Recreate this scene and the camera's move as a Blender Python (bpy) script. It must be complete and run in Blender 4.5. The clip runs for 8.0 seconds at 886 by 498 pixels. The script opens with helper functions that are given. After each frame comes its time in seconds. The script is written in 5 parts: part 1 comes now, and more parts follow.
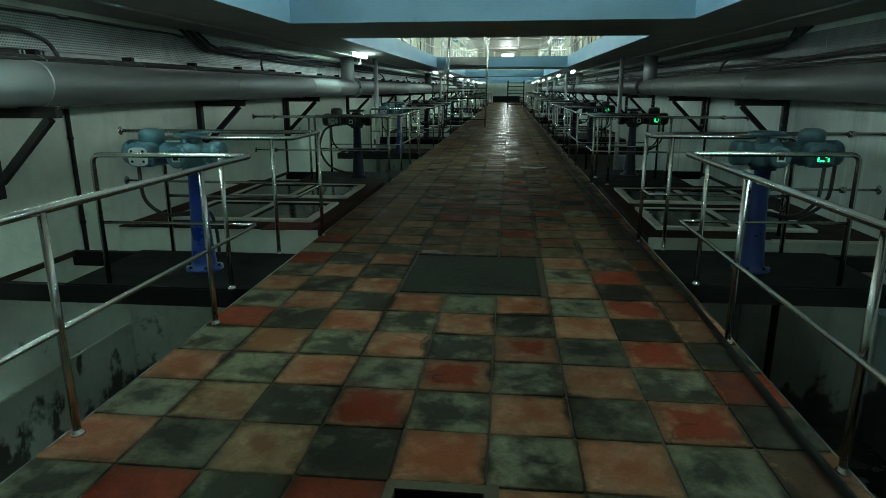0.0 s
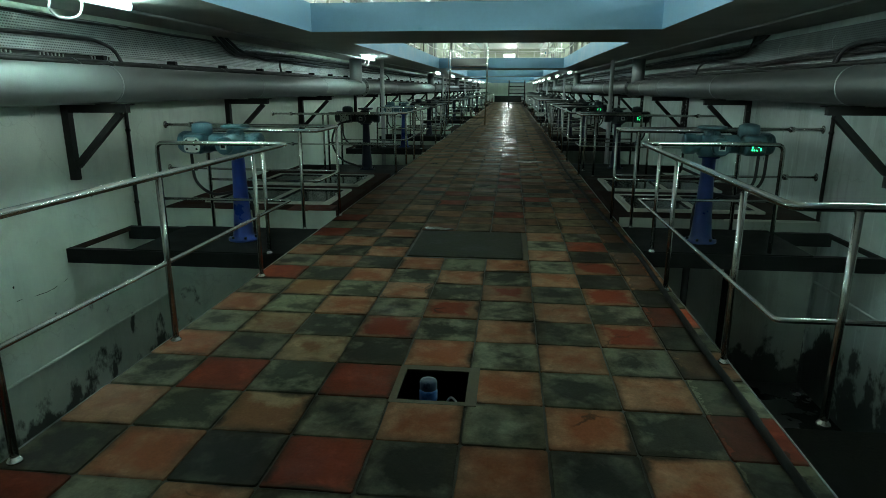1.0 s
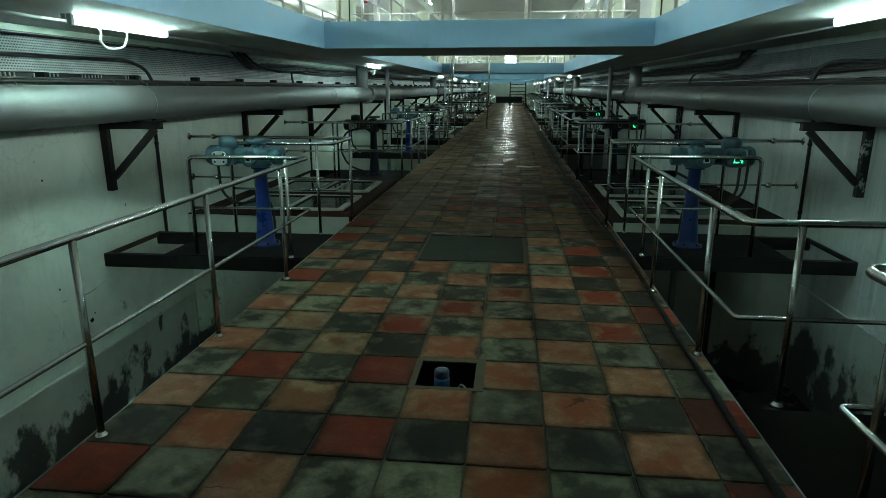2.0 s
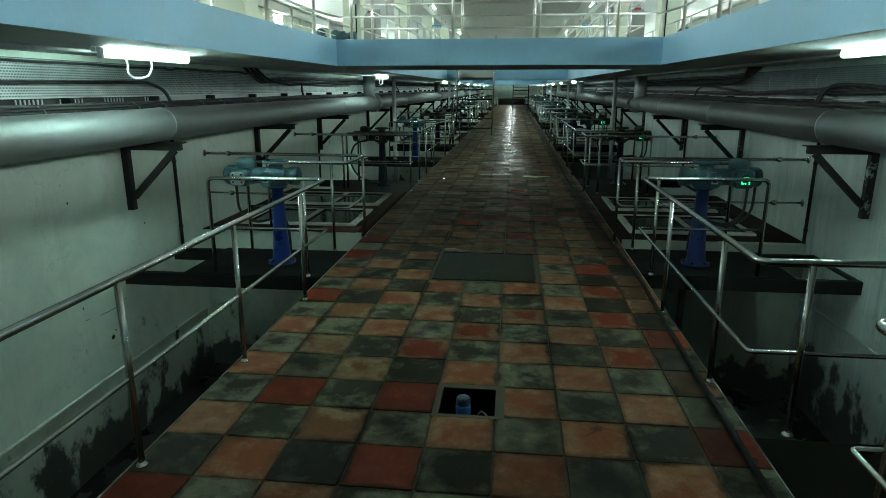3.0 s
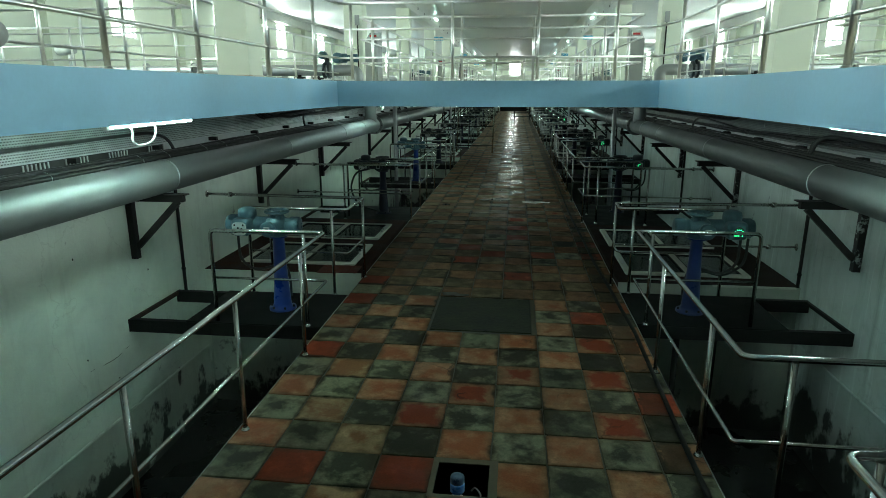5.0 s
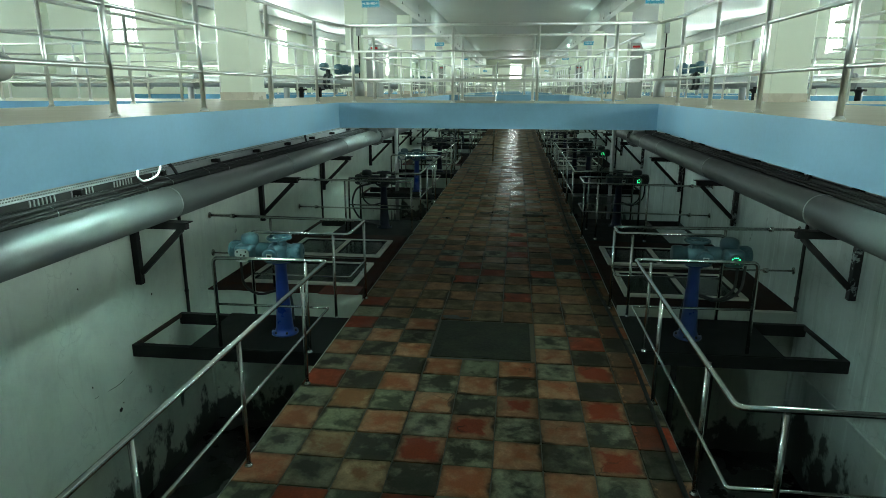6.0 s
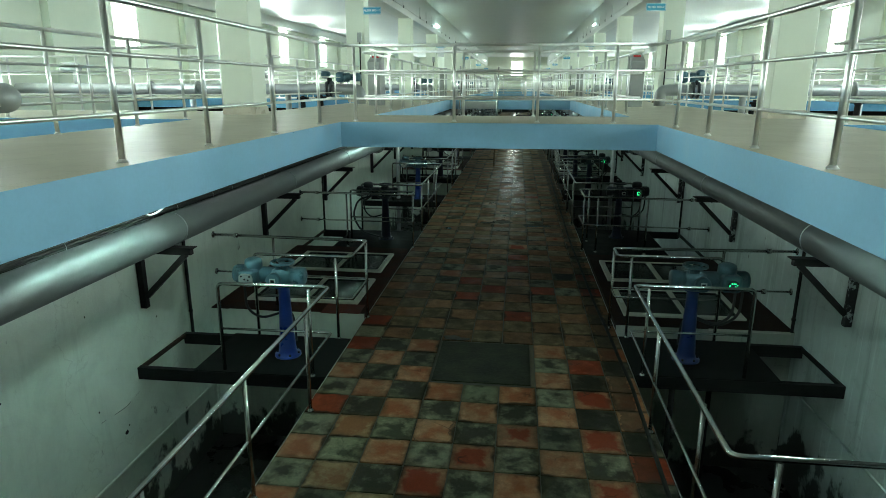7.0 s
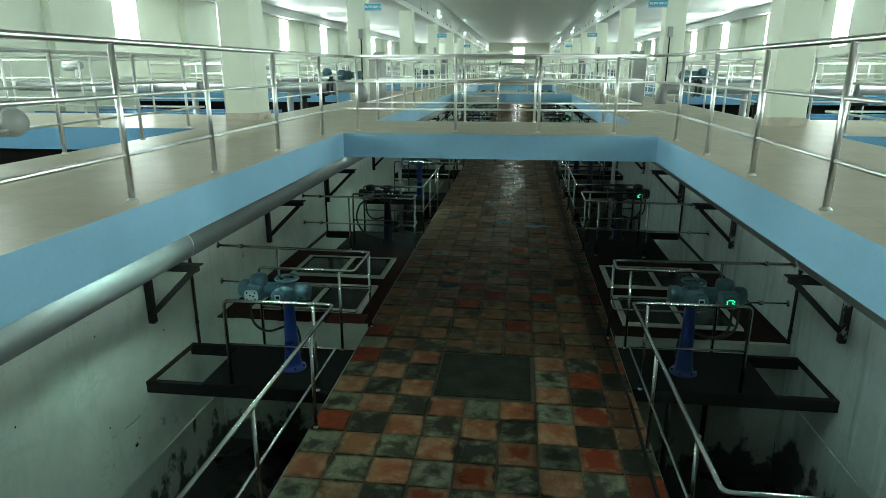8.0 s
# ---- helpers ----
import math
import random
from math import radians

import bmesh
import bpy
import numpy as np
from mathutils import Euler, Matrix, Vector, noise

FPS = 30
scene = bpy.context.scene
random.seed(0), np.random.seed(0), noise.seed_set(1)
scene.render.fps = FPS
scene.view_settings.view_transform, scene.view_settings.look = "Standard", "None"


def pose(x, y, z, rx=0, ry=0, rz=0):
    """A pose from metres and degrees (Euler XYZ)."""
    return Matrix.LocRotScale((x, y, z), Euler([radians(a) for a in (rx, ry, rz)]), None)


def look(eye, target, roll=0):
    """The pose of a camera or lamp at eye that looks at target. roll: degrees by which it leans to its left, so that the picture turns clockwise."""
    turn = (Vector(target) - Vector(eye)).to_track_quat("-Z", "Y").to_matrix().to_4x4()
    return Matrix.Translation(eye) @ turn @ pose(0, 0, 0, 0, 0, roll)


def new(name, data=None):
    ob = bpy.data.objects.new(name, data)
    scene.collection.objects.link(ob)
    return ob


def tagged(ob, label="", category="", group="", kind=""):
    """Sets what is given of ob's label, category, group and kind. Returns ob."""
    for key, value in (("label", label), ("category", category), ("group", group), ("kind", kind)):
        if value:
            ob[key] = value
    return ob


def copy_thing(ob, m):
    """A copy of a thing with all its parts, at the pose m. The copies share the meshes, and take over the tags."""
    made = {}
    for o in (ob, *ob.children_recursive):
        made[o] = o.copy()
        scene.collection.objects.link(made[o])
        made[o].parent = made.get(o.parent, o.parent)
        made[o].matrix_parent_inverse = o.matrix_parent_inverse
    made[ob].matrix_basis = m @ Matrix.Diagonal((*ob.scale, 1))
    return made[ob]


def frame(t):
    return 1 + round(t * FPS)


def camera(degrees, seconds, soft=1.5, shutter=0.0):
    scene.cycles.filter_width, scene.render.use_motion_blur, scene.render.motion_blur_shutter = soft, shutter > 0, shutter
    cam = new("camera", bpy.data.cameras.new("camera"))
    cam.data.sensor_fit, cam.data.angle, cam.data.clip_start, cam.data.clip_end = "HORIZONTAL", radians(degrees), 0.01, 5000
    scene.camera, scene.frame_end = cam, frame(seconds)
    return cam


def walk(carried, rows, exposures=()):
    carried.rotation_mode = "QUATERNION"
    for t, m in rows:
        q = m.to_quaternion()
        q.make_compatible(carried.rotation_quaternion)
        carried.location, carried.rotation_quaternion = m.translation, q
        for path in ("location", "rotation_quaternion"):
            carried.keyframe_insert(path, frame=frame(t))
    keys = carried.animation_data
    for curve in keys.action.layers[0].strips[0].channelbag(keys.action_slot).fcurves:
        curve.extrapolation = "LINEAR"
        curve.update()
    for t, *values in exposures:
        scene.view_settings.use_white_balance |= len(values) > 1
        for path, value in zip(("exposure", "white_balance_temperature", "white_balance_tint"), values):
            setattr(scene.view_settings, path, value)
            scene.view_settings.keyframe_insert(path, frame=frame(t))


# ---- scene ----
cam = camera(71.2, 8.0, soft=0.6)
PATH = [
    (0, (0.056, 0.436, 1.561), (-0.143, 2.362, 1.062), -0.1),
    (0.5, (0.124, -0.183, 1.568), (-0.078, 1.743, 1.067), 0.1),
    (1, (0.189, -0.678, 1.575), (-0.016, 1.248, 1.074), 0.1),
    (1.5, (0.225, -1.012, 1.656), (0.018, 0.912, 1.154), -0.0),
    (3, (0.061, -1.306, 2.008), (-0.153, 0.618, 1.505), -0.0),
    (3.5, (0.079, -1.297, 2.149), (-0.137, 0.627, 1.647), -0.0),
    (4, (0.091, -1.288, 2.287), (-0.126, 0.637, 1.787), 0.0),
    (4.5, (0.104, -1.28, 2.422), (-0.116, 0.645, 1.925), 0.0),
    (6, (0.108, -1.279, 2.888), (-0.115, 0.645, 2.39), 0.1),
    (6.5, (0.11, -1.279, 3.067), (-0.115, 0.644, 2.565), 0.1),
    (7, (0.107, -1.278, 3.243), (-0.119, 0.642, 2.731), 0.1),
    (7.5, (0.104, -1.281, 3.438), (-0.124, 0.632, 2.902), 0.1),
    (8, (0.101, -1.29, 3.637), (-0.128, 0.616, 3.078), 0.0),
]
walk(cam, [(t, look(eye, target, roll)) for t, eye, target, roll in PATH])

# ------------------------------------------------------------------ light
world = bpy.data.worlds.new("sky")
scene.world = world
world.use_nodes = True
_nt = world.node_tree
_sky = _nt.nodes.new("ShaderNodeTexSky")
_sky.sky_type = "NISHITA"
_sky.sun_disc = False
_sky.sun_elevation, _sky.sun_rotation = radians(38), radians(60)
_bg = _nt.nodes["Background"]
_bg.inputs[1].default_value = 0.12
_nt.links.new(_sky.outputs[0], _bg.inputs[0])
_sun = new("sun", bpy.data.lights.new("sun", "SUN"))
_sun.data.energy, _sun.data.angle, _sun.data.color = 0.8, radians(12), (1.0, 0.97, 0.9)
_sun.matrix_world = look((30, 20, 25), (0, 0, 0))
scene.view_settings.exposure = 0.22

WINDOW_WATTS = 530
TUBE_GLOW = 75.0

# ------------------------------------------------------------------ materials
def node_mat(name):
    m = bpy.data.materials.new(name)
    m.use_nodes = True
    nt = m.node_tree
    return m, nt, nt.nodes["Principled BSDF"]


def ramp(nt, fac, stops):
    r = nt.nodes.new("ShaderNodeValToRGB")
    els = r.color_ramp.elements
    while len(els) < len(stops):
        els.new(0.5)
    for e, (p, c) in zip(els, stops):
        e.position, e.color = p, (*c, 1)
    nt.links.new(fac, r.inputs[0])
    return r.outputs[0]


def noise_tex(nt, scale, detail=4.0, rough=0.55, coords="Object", stretch=None, warp=0.0):
    co = nt.nodes.new("ShaderNodeTexCoord").outputs[coords]
    if stretch:
        mp = nt.nodes.new("ShaderNodeMapping")
        mp.inputs["Scale"].default_value = stretch
        nt.links.new(co, mp.inputs[0])
        co = mp.outputs[0]
    n = nt.nodes.new("ShaderNodeTexNoise")
    n.inputs["Scale"].default_value, n.inputs["Detail"].default_value, n.inputs["Roughness"].default_value = scale, detail, rough
    n.inputs["Distortion"].default_value = warp
    nt.links.new(co, n.inputs[0])
    return n.outputs[0]


def mix(nt, fac, a, b, how="MIX"):
    n = nt.nodes.new("ShaderNodeMix")
    n.data_type, n.blend_type = "RGBA", how
    for sock, v in ((n.inputs[0], fac), (n.inputs[6], a), (n.inputs[7], b)):
        if hasattr(v, "links"):
            nt.links.new(v, sock)
        elif isinstance(v, (int, float)):
            sock.default_value = v
        else:
            sock.default_value = (*v, 1)
    return n.outputs[2]


def bump(nt, bsdf, height, strength=0.3, dist=0.01):
    b = nt.nodes.new("ShaderNodeBump")
    b.inputs["Strength"].default_value, b.inputs["Distance"].default_value = strength, dist
    nt.links.new(height, b.inputs["Height"])
    nt.links.new(b.outputs[0], bsdf.inputs["Normal"])


def plain(name, col, rough=0.5, metal=0.0, var=0.25, scale=6.0, bumpy=0.15, fine=60.0, rvar=0.15, coords="Object", stretch=None, spec=0.5):
    """A surface of one colour with large and fine variation, uneven gloss and light relief."""
    m, nt, b = node_mat(name)
    big = noise_tex(nt, scale, 5, 0.6, coords, stretch)
    lo = tuple(c * (1 - var) for c in col)
    hi = tuple(min(1, c * (1 + var * 0.6)) for c in col)
    c1 = ramp(nt, big, [(0.3, lo), (0.7, hi)])
    small = noise_tex(nt, fine, 3, 0.6, coords)
    c2 = mix(nt, 0.25, c1, ramp(nt, small, [(0.3, lo), (0.7, hi)]))
    nt.links.new(c2, b.inputs["Base Color"])
    rr = ramp(nt, big, [(0.3, (max(0.03, rough - rvar),) * 3), (0.7, (min(1, rough + rvar),) * 3)])
    nt.links.new(rr, b.inputs["Roughness"])
    b.inputs["Metallic"].default_value = metal
    b.inputs["Specular IOR Level"].default_value = spec
    if bumpy:
        bump(nt, b, small, bumpy, 0.004)
    return m


def plaster_mat(name, col, dirt, damp=None, low=-0.9, high=0.2, runs=0.35):
    """Painted plaster: trowel marks, run-down streaks and stains; damp grows up from the pit."""
    m, nt, b = node_mat(name)
    co = nt.nodes.new("ShaderNodeTexCoord").outputs["Object"]
    big = noise_tex(nt, 0.8, 7, 0.66, warp=0.4)
    streak = noise_tex(nt, 3.2, 6, 0.68, stretch=(1, 1, 0.10))
    pale = noise_tex(nt, 9.0, 5, 0.7, stretch=(1, 1, 0.05))
    fine = noise_tex(nt, 38, 4, 0.6)
    patch = noise_tex(nt, 2.1, 7, 0.68, warp=0.6)
    c = ramp(nt, big, [(0.32, tuple(x * 0.80 for x in col)), (0.5, tuple(x * 0.93 for x in col)), (0.66, col)])
    c = mix(nt, ramp(nt, patch, [(0.50, (0, 0, 0)), (0.70, (0.55, 0.55, 0.55))]), c, tuple(x * 0.72 for x in col))
    c = mix(nt, ramp(nt, streak, [(0.54, (0, 0, 0)), (0.76, (0.25 + runs,) * 3)]), c, dirt)
    c = mix(nt, ramp(nt, pale, [(0.64 - 0.25 * (runs - 0.35), (0, 0, 0)), (0.74, (runs,) * 3)]), c, tuple(min(1, x * (0.95 + 0.6 * runs)) for x in col))
    spots = noise_tex(nt, 4.3, 8, 0.75, warp=1.2)
    c = mix(nt, ramp(nt, spots, [(0.70, (0, 0, 0)), (0.735, (0.85, 0.85, 0.85))]), c, tuple(x * 0.3 for x in dirt))
    cell = nt.nodes.new("ShaderNodeTexVoronoi")
    cell.feature = "DISTANCE_TO_EDGE"
    cell.inputs["Scale"].default_value = 0.55
    wob = nt.nodes.new("ShaderNodeVectorMath")
    wob.operation = "ADD"
    wn = nt.nodes.new("ShaderNodeTexNoise")
    wn.inputs["Scale"].default_value, wn.inputs["Detail"].default_value = 2.5, 6
    nt.links.new(co, wn.inputs[0])
    nt.links.new(co, wob.inputs[0])
    nt.links.new(wn.outputs[1], wob.inputs[1])
    nt.links.new(wob.outputs[0], cell.inputs[0])
    c = mix(nt, ramp(nt, cell.outputs[0], [(0.0, (0.28, 0.28, 0.28)), (0.006, (0, 0, 0))]), c, dirt)
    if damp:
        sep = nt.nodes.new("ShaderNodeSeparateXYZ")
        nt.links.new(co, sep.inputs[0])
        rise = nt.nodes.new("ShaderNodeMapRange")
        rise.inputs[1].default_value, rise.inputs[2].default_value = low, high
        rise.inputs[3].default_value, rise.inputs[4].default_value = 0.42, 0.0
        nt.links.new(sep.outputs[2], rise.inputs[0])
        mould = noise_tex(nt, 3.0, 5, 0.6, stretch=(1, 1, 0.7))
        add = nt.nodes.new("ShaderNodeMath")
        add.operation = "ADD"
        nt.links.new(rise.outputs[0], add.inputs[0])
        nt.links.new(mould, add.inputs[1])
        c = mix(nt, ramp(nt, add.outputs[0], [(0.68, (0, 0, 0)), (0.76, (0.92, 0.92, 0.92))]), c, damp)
    nt.links.new(c, b.inputs["Base Color"])
    b.inputs["Roughness"].default_value = 0.62
    bump(nt, b, mix(nt, 0.5, fine, patch), 0.5, 0.01)
    return m


def calc_tone(nt, value):
    """A tone between dull and clean that differs from tile to tile."""
    a = nt.nodes.new("ShaderNodeMath")
    a.operation = "MULTIPLY"
    a.inputs[1].default_value = 13.7
    f = nt.nodes.new("ShaderNodeMath")
    f.operation = "FRACT"
    nt.links.new(value, a.inputs[0])
    nt.links.new(a.outputs[0], f.inputs[0])
    return ramp(nt, f.outputs[0], [(0.0, (0.80, 0.80, 0.80)), (1.0, (1.32, 1.29, 1.23))])


def tile_mat(name, col, stain, amount=0.5, soft=0.12, grime=0.0, core=0.0):
    """Clay or slate paving: cloudy body, dark water stains with hard outlines, wet gloss."""
    m, nt, b = node_mat(name)
    info = nt.nodes.new("ShaderNodeObjectInfo")
    geo = nt.nodes.new("ShaderNodeNewGeometry")
    rnd = nt.nodes.new("ShaderNodeMath")
    rnd.operation = "ADD"
    nt.links.new(info.outputs["Random"], rnd.inputs[0])
    nt.links.new(geo.outputs["Random Per Island"], rnd.inputs[1])
    co = geo.outputs["Position"]
    def tex(scale, detail, rough, warp=0.0):
        n = nt.nodes.new("ShaderNodeTexNoise")
        n.noise_dimensions = "4D"
        n.inputs["Scale"].default_value, n.inputs["Detail"].default_value = scale, detail
        n.inputs["Roughness"].default_value, n.inputs["Distortion"].default_value = rough, warp
        mul = nt.nodes.new("ShaderNodeMath")
        mul.operation = "MULTIPLY"
        mul.inputs[1].default_value = 9.0
        nt.links.new(rnd.outputs[0], mul.inputs[0])
        nt.links.new(mul.outputs[0], n.inputs["W"])
        nt.links.new(co, n.inputs["Vector"])
        return n.outputs[0]
    def span(a, lo, hi):
        n = nt.nodes.new("ShaderNodeMapRange")
        n.inputs[1].default_value, n.inputs[2].default_value = lo, hi
        nt.links.new(a, n.inputs[0])
        return n.outputs[0]
    big, mid, fine = tex(4.0, 6, 0.6, 0.2), tex(10, 6, 0.62, 0.1), tex(70, 4, 0.6)
    scuff = tex(7.0, 6, 0.66, 0.25)
    c = ramp(nt, mid, [(0.3, tuple(x * 0.66 for x in col)), (0.7, tuple(min(1, x * 1.12) for x in col))])
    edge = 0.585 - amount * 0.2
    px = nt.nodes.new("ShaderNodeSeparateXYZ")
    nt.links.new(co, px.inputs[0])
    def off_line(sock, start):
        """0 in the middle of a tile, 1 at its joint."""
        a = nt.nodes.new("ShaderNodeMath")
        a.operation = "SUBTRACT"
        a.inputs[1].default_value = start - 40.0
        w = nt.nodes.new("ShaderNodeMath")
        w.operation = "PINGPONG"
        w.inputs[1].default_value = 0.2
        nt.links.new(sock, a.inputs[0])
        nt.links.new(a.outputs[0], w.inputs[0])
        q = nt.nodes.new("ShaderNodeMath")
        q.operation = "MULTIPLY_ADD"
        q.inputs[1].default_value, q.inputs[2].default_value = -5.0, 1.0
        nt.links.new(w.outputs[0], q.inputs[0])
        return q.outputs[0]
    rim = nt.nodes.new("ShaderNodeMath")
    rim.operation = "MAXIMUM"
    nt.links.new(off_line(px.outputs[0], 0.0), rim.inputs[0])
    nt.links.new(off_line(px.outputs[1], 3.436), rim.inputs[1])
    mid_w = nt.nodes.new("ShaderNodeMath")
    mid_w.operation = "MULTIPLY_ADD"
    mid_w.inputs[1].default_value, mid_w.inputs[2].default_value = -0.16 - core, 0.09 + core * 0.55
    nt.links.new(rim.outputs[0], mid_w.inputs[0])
    blot = nt.nodes.new("ShaderNodeMath")
    blot.operation = "ADD"
    vary = nt.nodes.new("ShaderNodeMath")          # some tiles nearly clean, some soaked
    vary.operation = "MULTIPLY_ADD"
    vary.inputs[1].default_value = 0.15
    shift = nt.nodes.new("ShaderNodeMath")
    shift.operation = "SUBTRACT"
    shift.inputs[1].default_value = 0.205
    nt.links.new(rnd.outputs[0], vary.inputs[0])
    nt.links.new(mid_w.outputs[0], vary.inputs[2])
    nt.links.new(vary.outputs[0], shift.inputs[0])
    nt.links.new(big, blot.inputs[0])
    nt.links.new(shift.outputs[0], blot.inputs[1])
    c = mix(nt, ramp(nt, scuff, [(0.53, (0, 0, 0)), (0.68, (0.6, 0.6, 0.6))]), c, tuple(min(1, x * 1.5 + 0.02) for x in col))
    c = mix(nt, ramp(nt, blot.outputs[0], [(edge - soft * 0.4, (0, 0, 0)), (edge + soft * 0.6, (0.88, 0.88, 0.88))]), c, stain)
    crack = nt.nodes.new("ShaderNodeTexVoronoi")   # hairline cracks in a few tiles
    crack.feature = "DISTANCE_TO_EDGE"
    crack.inputs["Scale"].default_value = 4.0
    bend = nt.nodes.new("ShaderNodeMix")
    bend.data_type = "VECTOR"
    bend.inputs[0].default_value = 0.16
    wn = nt.nodes.new("ShaderNodeTexNoise")
    wn.inputs["Scale"].default_value, wn.inputs["Detail"].default_value = 6.0, 5
    nt.links.new(co, wn.inputs[0])
    nt.links.new(co, bend.inputs[4])
    nt.links.new(wn.outputs[1], bend.inputs[5])
    nt.links.new(bend.outputs[1], crack.inputs[0])
    line = ramp(nt, crack.outputs[0], [(0.008, (1, 1, 1)), (0.03, (0, 0, 0))])
    which = ramp(nt, tex(2.0, 2, 0.5), [(0.60, (0, 0, 0)), (0.68, (0.7, 0.7, 0.7))])
    c = mix(nt, mix(nt, 1.0, line, which, "MULTIPLY"), c, (0.014, 0.013, 0.009))
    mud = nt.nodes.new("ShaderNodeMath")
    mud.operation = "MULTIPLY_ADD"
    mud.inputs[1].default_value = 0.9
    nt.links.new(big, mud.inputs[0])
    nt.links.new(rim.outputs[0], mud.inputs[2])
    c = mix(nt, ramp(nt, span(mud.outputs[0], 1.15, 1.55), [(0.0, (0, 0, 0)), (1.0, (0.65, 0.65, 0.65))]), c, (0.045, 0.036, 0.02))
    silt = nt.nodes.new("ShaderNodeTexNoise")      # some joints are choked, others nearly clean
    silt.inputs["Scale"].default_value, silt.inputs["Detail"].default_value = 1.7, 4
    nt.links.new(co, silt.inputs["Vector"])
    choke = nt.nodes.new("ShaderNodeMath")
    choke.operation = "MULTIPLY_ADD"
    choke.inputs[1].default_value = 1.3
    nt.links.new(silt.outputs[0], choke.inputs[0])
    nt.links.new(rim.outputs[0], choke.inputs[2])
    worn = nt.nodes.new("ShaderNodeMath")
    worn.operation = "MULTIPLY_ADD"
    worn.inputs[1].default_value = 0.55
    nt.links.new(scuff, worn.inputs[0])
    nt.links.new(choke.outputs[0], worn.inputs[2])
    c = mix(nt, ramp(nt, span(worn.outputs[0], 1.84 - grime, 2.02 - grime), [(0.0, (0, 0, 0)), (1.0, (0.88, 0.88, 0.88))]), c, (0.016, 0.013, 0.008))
    shade = calc_tone(nt, rnd.outputs[0])
    c = mix(nt, 1.0, c, shade, "MULTIPLY")
    # black grime gathers along the hose by the east edge
    hose = nt.nodes.new("ShaderNodeMath")
    hose.operation = "COMPARE"
    hose.inputs[1].default_value, hose.inputs[2].default_value = 1.33, 0.11
    sway = nt.nodes.new("ShaderNodeMath")
    sway.operation = "MULTIPLY_ADD"
    sway.inputs[1].default_value = 0.22
    nt.links.new(mid, sway.inputs[0])
    nt.links.new(px.outputs[0], sway.inputs[2])
    lane = nt.nodes.new("ShaderNodeMath")
    lane.operation = "SUBTRACT"
    lane.inputs[1].default_value = 0.11
    nt.links.new(sway.outputs[0], lane.inputs[0])
    nt.links.new(lane.outputs[0], hose.inputs[0])
    c = mix(nt, mix(nt, 1.0, hose.outputs[0], (0.62, 0.62, 0.62), "MULTIPLY"), c, (0.016, 0.014, 0.010))
    c = mix(nt, 0.35, c, ramp(nt, fine, [(0.32, (0.45, 0.45, 0.45)), (0.62, (1.0, 1.0, 1.0))]), "MULTIPLY")
    nt.links.new(c, b.inputs["Base Color"])
    # a wet trail runs down the middle of the far bays
    wet = nt.nodes.new("ShaderNodeTexNoise")
    wet.inputs["Scale"].default_value, wet.inputs["Detail"].default_value = 2.3, 7
    nt.links.new(co, wet.inputs["Vector"])
    def calc(op, a, v, w=0.0):
        n = nt.nodes.new("ShaderNodeMath")
        n.operation = op
        nt.links.new(a, n.inputs[0])
        for k, q in ((1, v), (2, w)):
            if hasattr(q, "links"):
                nt.links.new(q, n.inputs[k])
            else:
                n.inputs[k].default_value = q
        return n.outputs[0]
    across = calc("ABSOLUTE", calc("ADD", px.outputs[0], 0.1), 0.0)
    trail = calc("MULTIPLY", span(across, 1.0, 0.1), span(px.outputs[1], 7.0, 16.0))
    trail = calc("ADD", calc("MULTIPLY", trail, 0.62), calc("MULTIPLY_ADD", wet.outputs[0], 1.1, -0.45))
    trail = calc("ADD", trail, calc("MULTIPLY_ADD", calc("FRACT", calc("MULTIPLY", rnd.outputs[0], 7.3), 0.0), 0.3, -0.15))
    nt.links.new(ramp(nt, trail, [(0.08, (0.72, 0.72, 0.72)), (0.8, (0.17, 0.17, 0.17))]), b.inputs["Roughness"])
    nt.links.new(ramp(nt, trail, [(0.3, (0.09, 0.09, 0.09)), (0.85, (0.36, 0.36, 0.36))]), b.inputs["Specular IOR Level"])
    hh = mix(nt, 0.5, mid, fine)
    bump(nt, b, hh, 0.5, 0.006)
    return m


def glow(name, col, strength):
    m, nt, b = node_mat(name)
    b.inputs["Base Color"].default_value = (*col, 1)
    b.inputs["Emission Color"].default_value = (*col, 1)
    b.inputs["Emission Strength"].default_value = strength
    return m


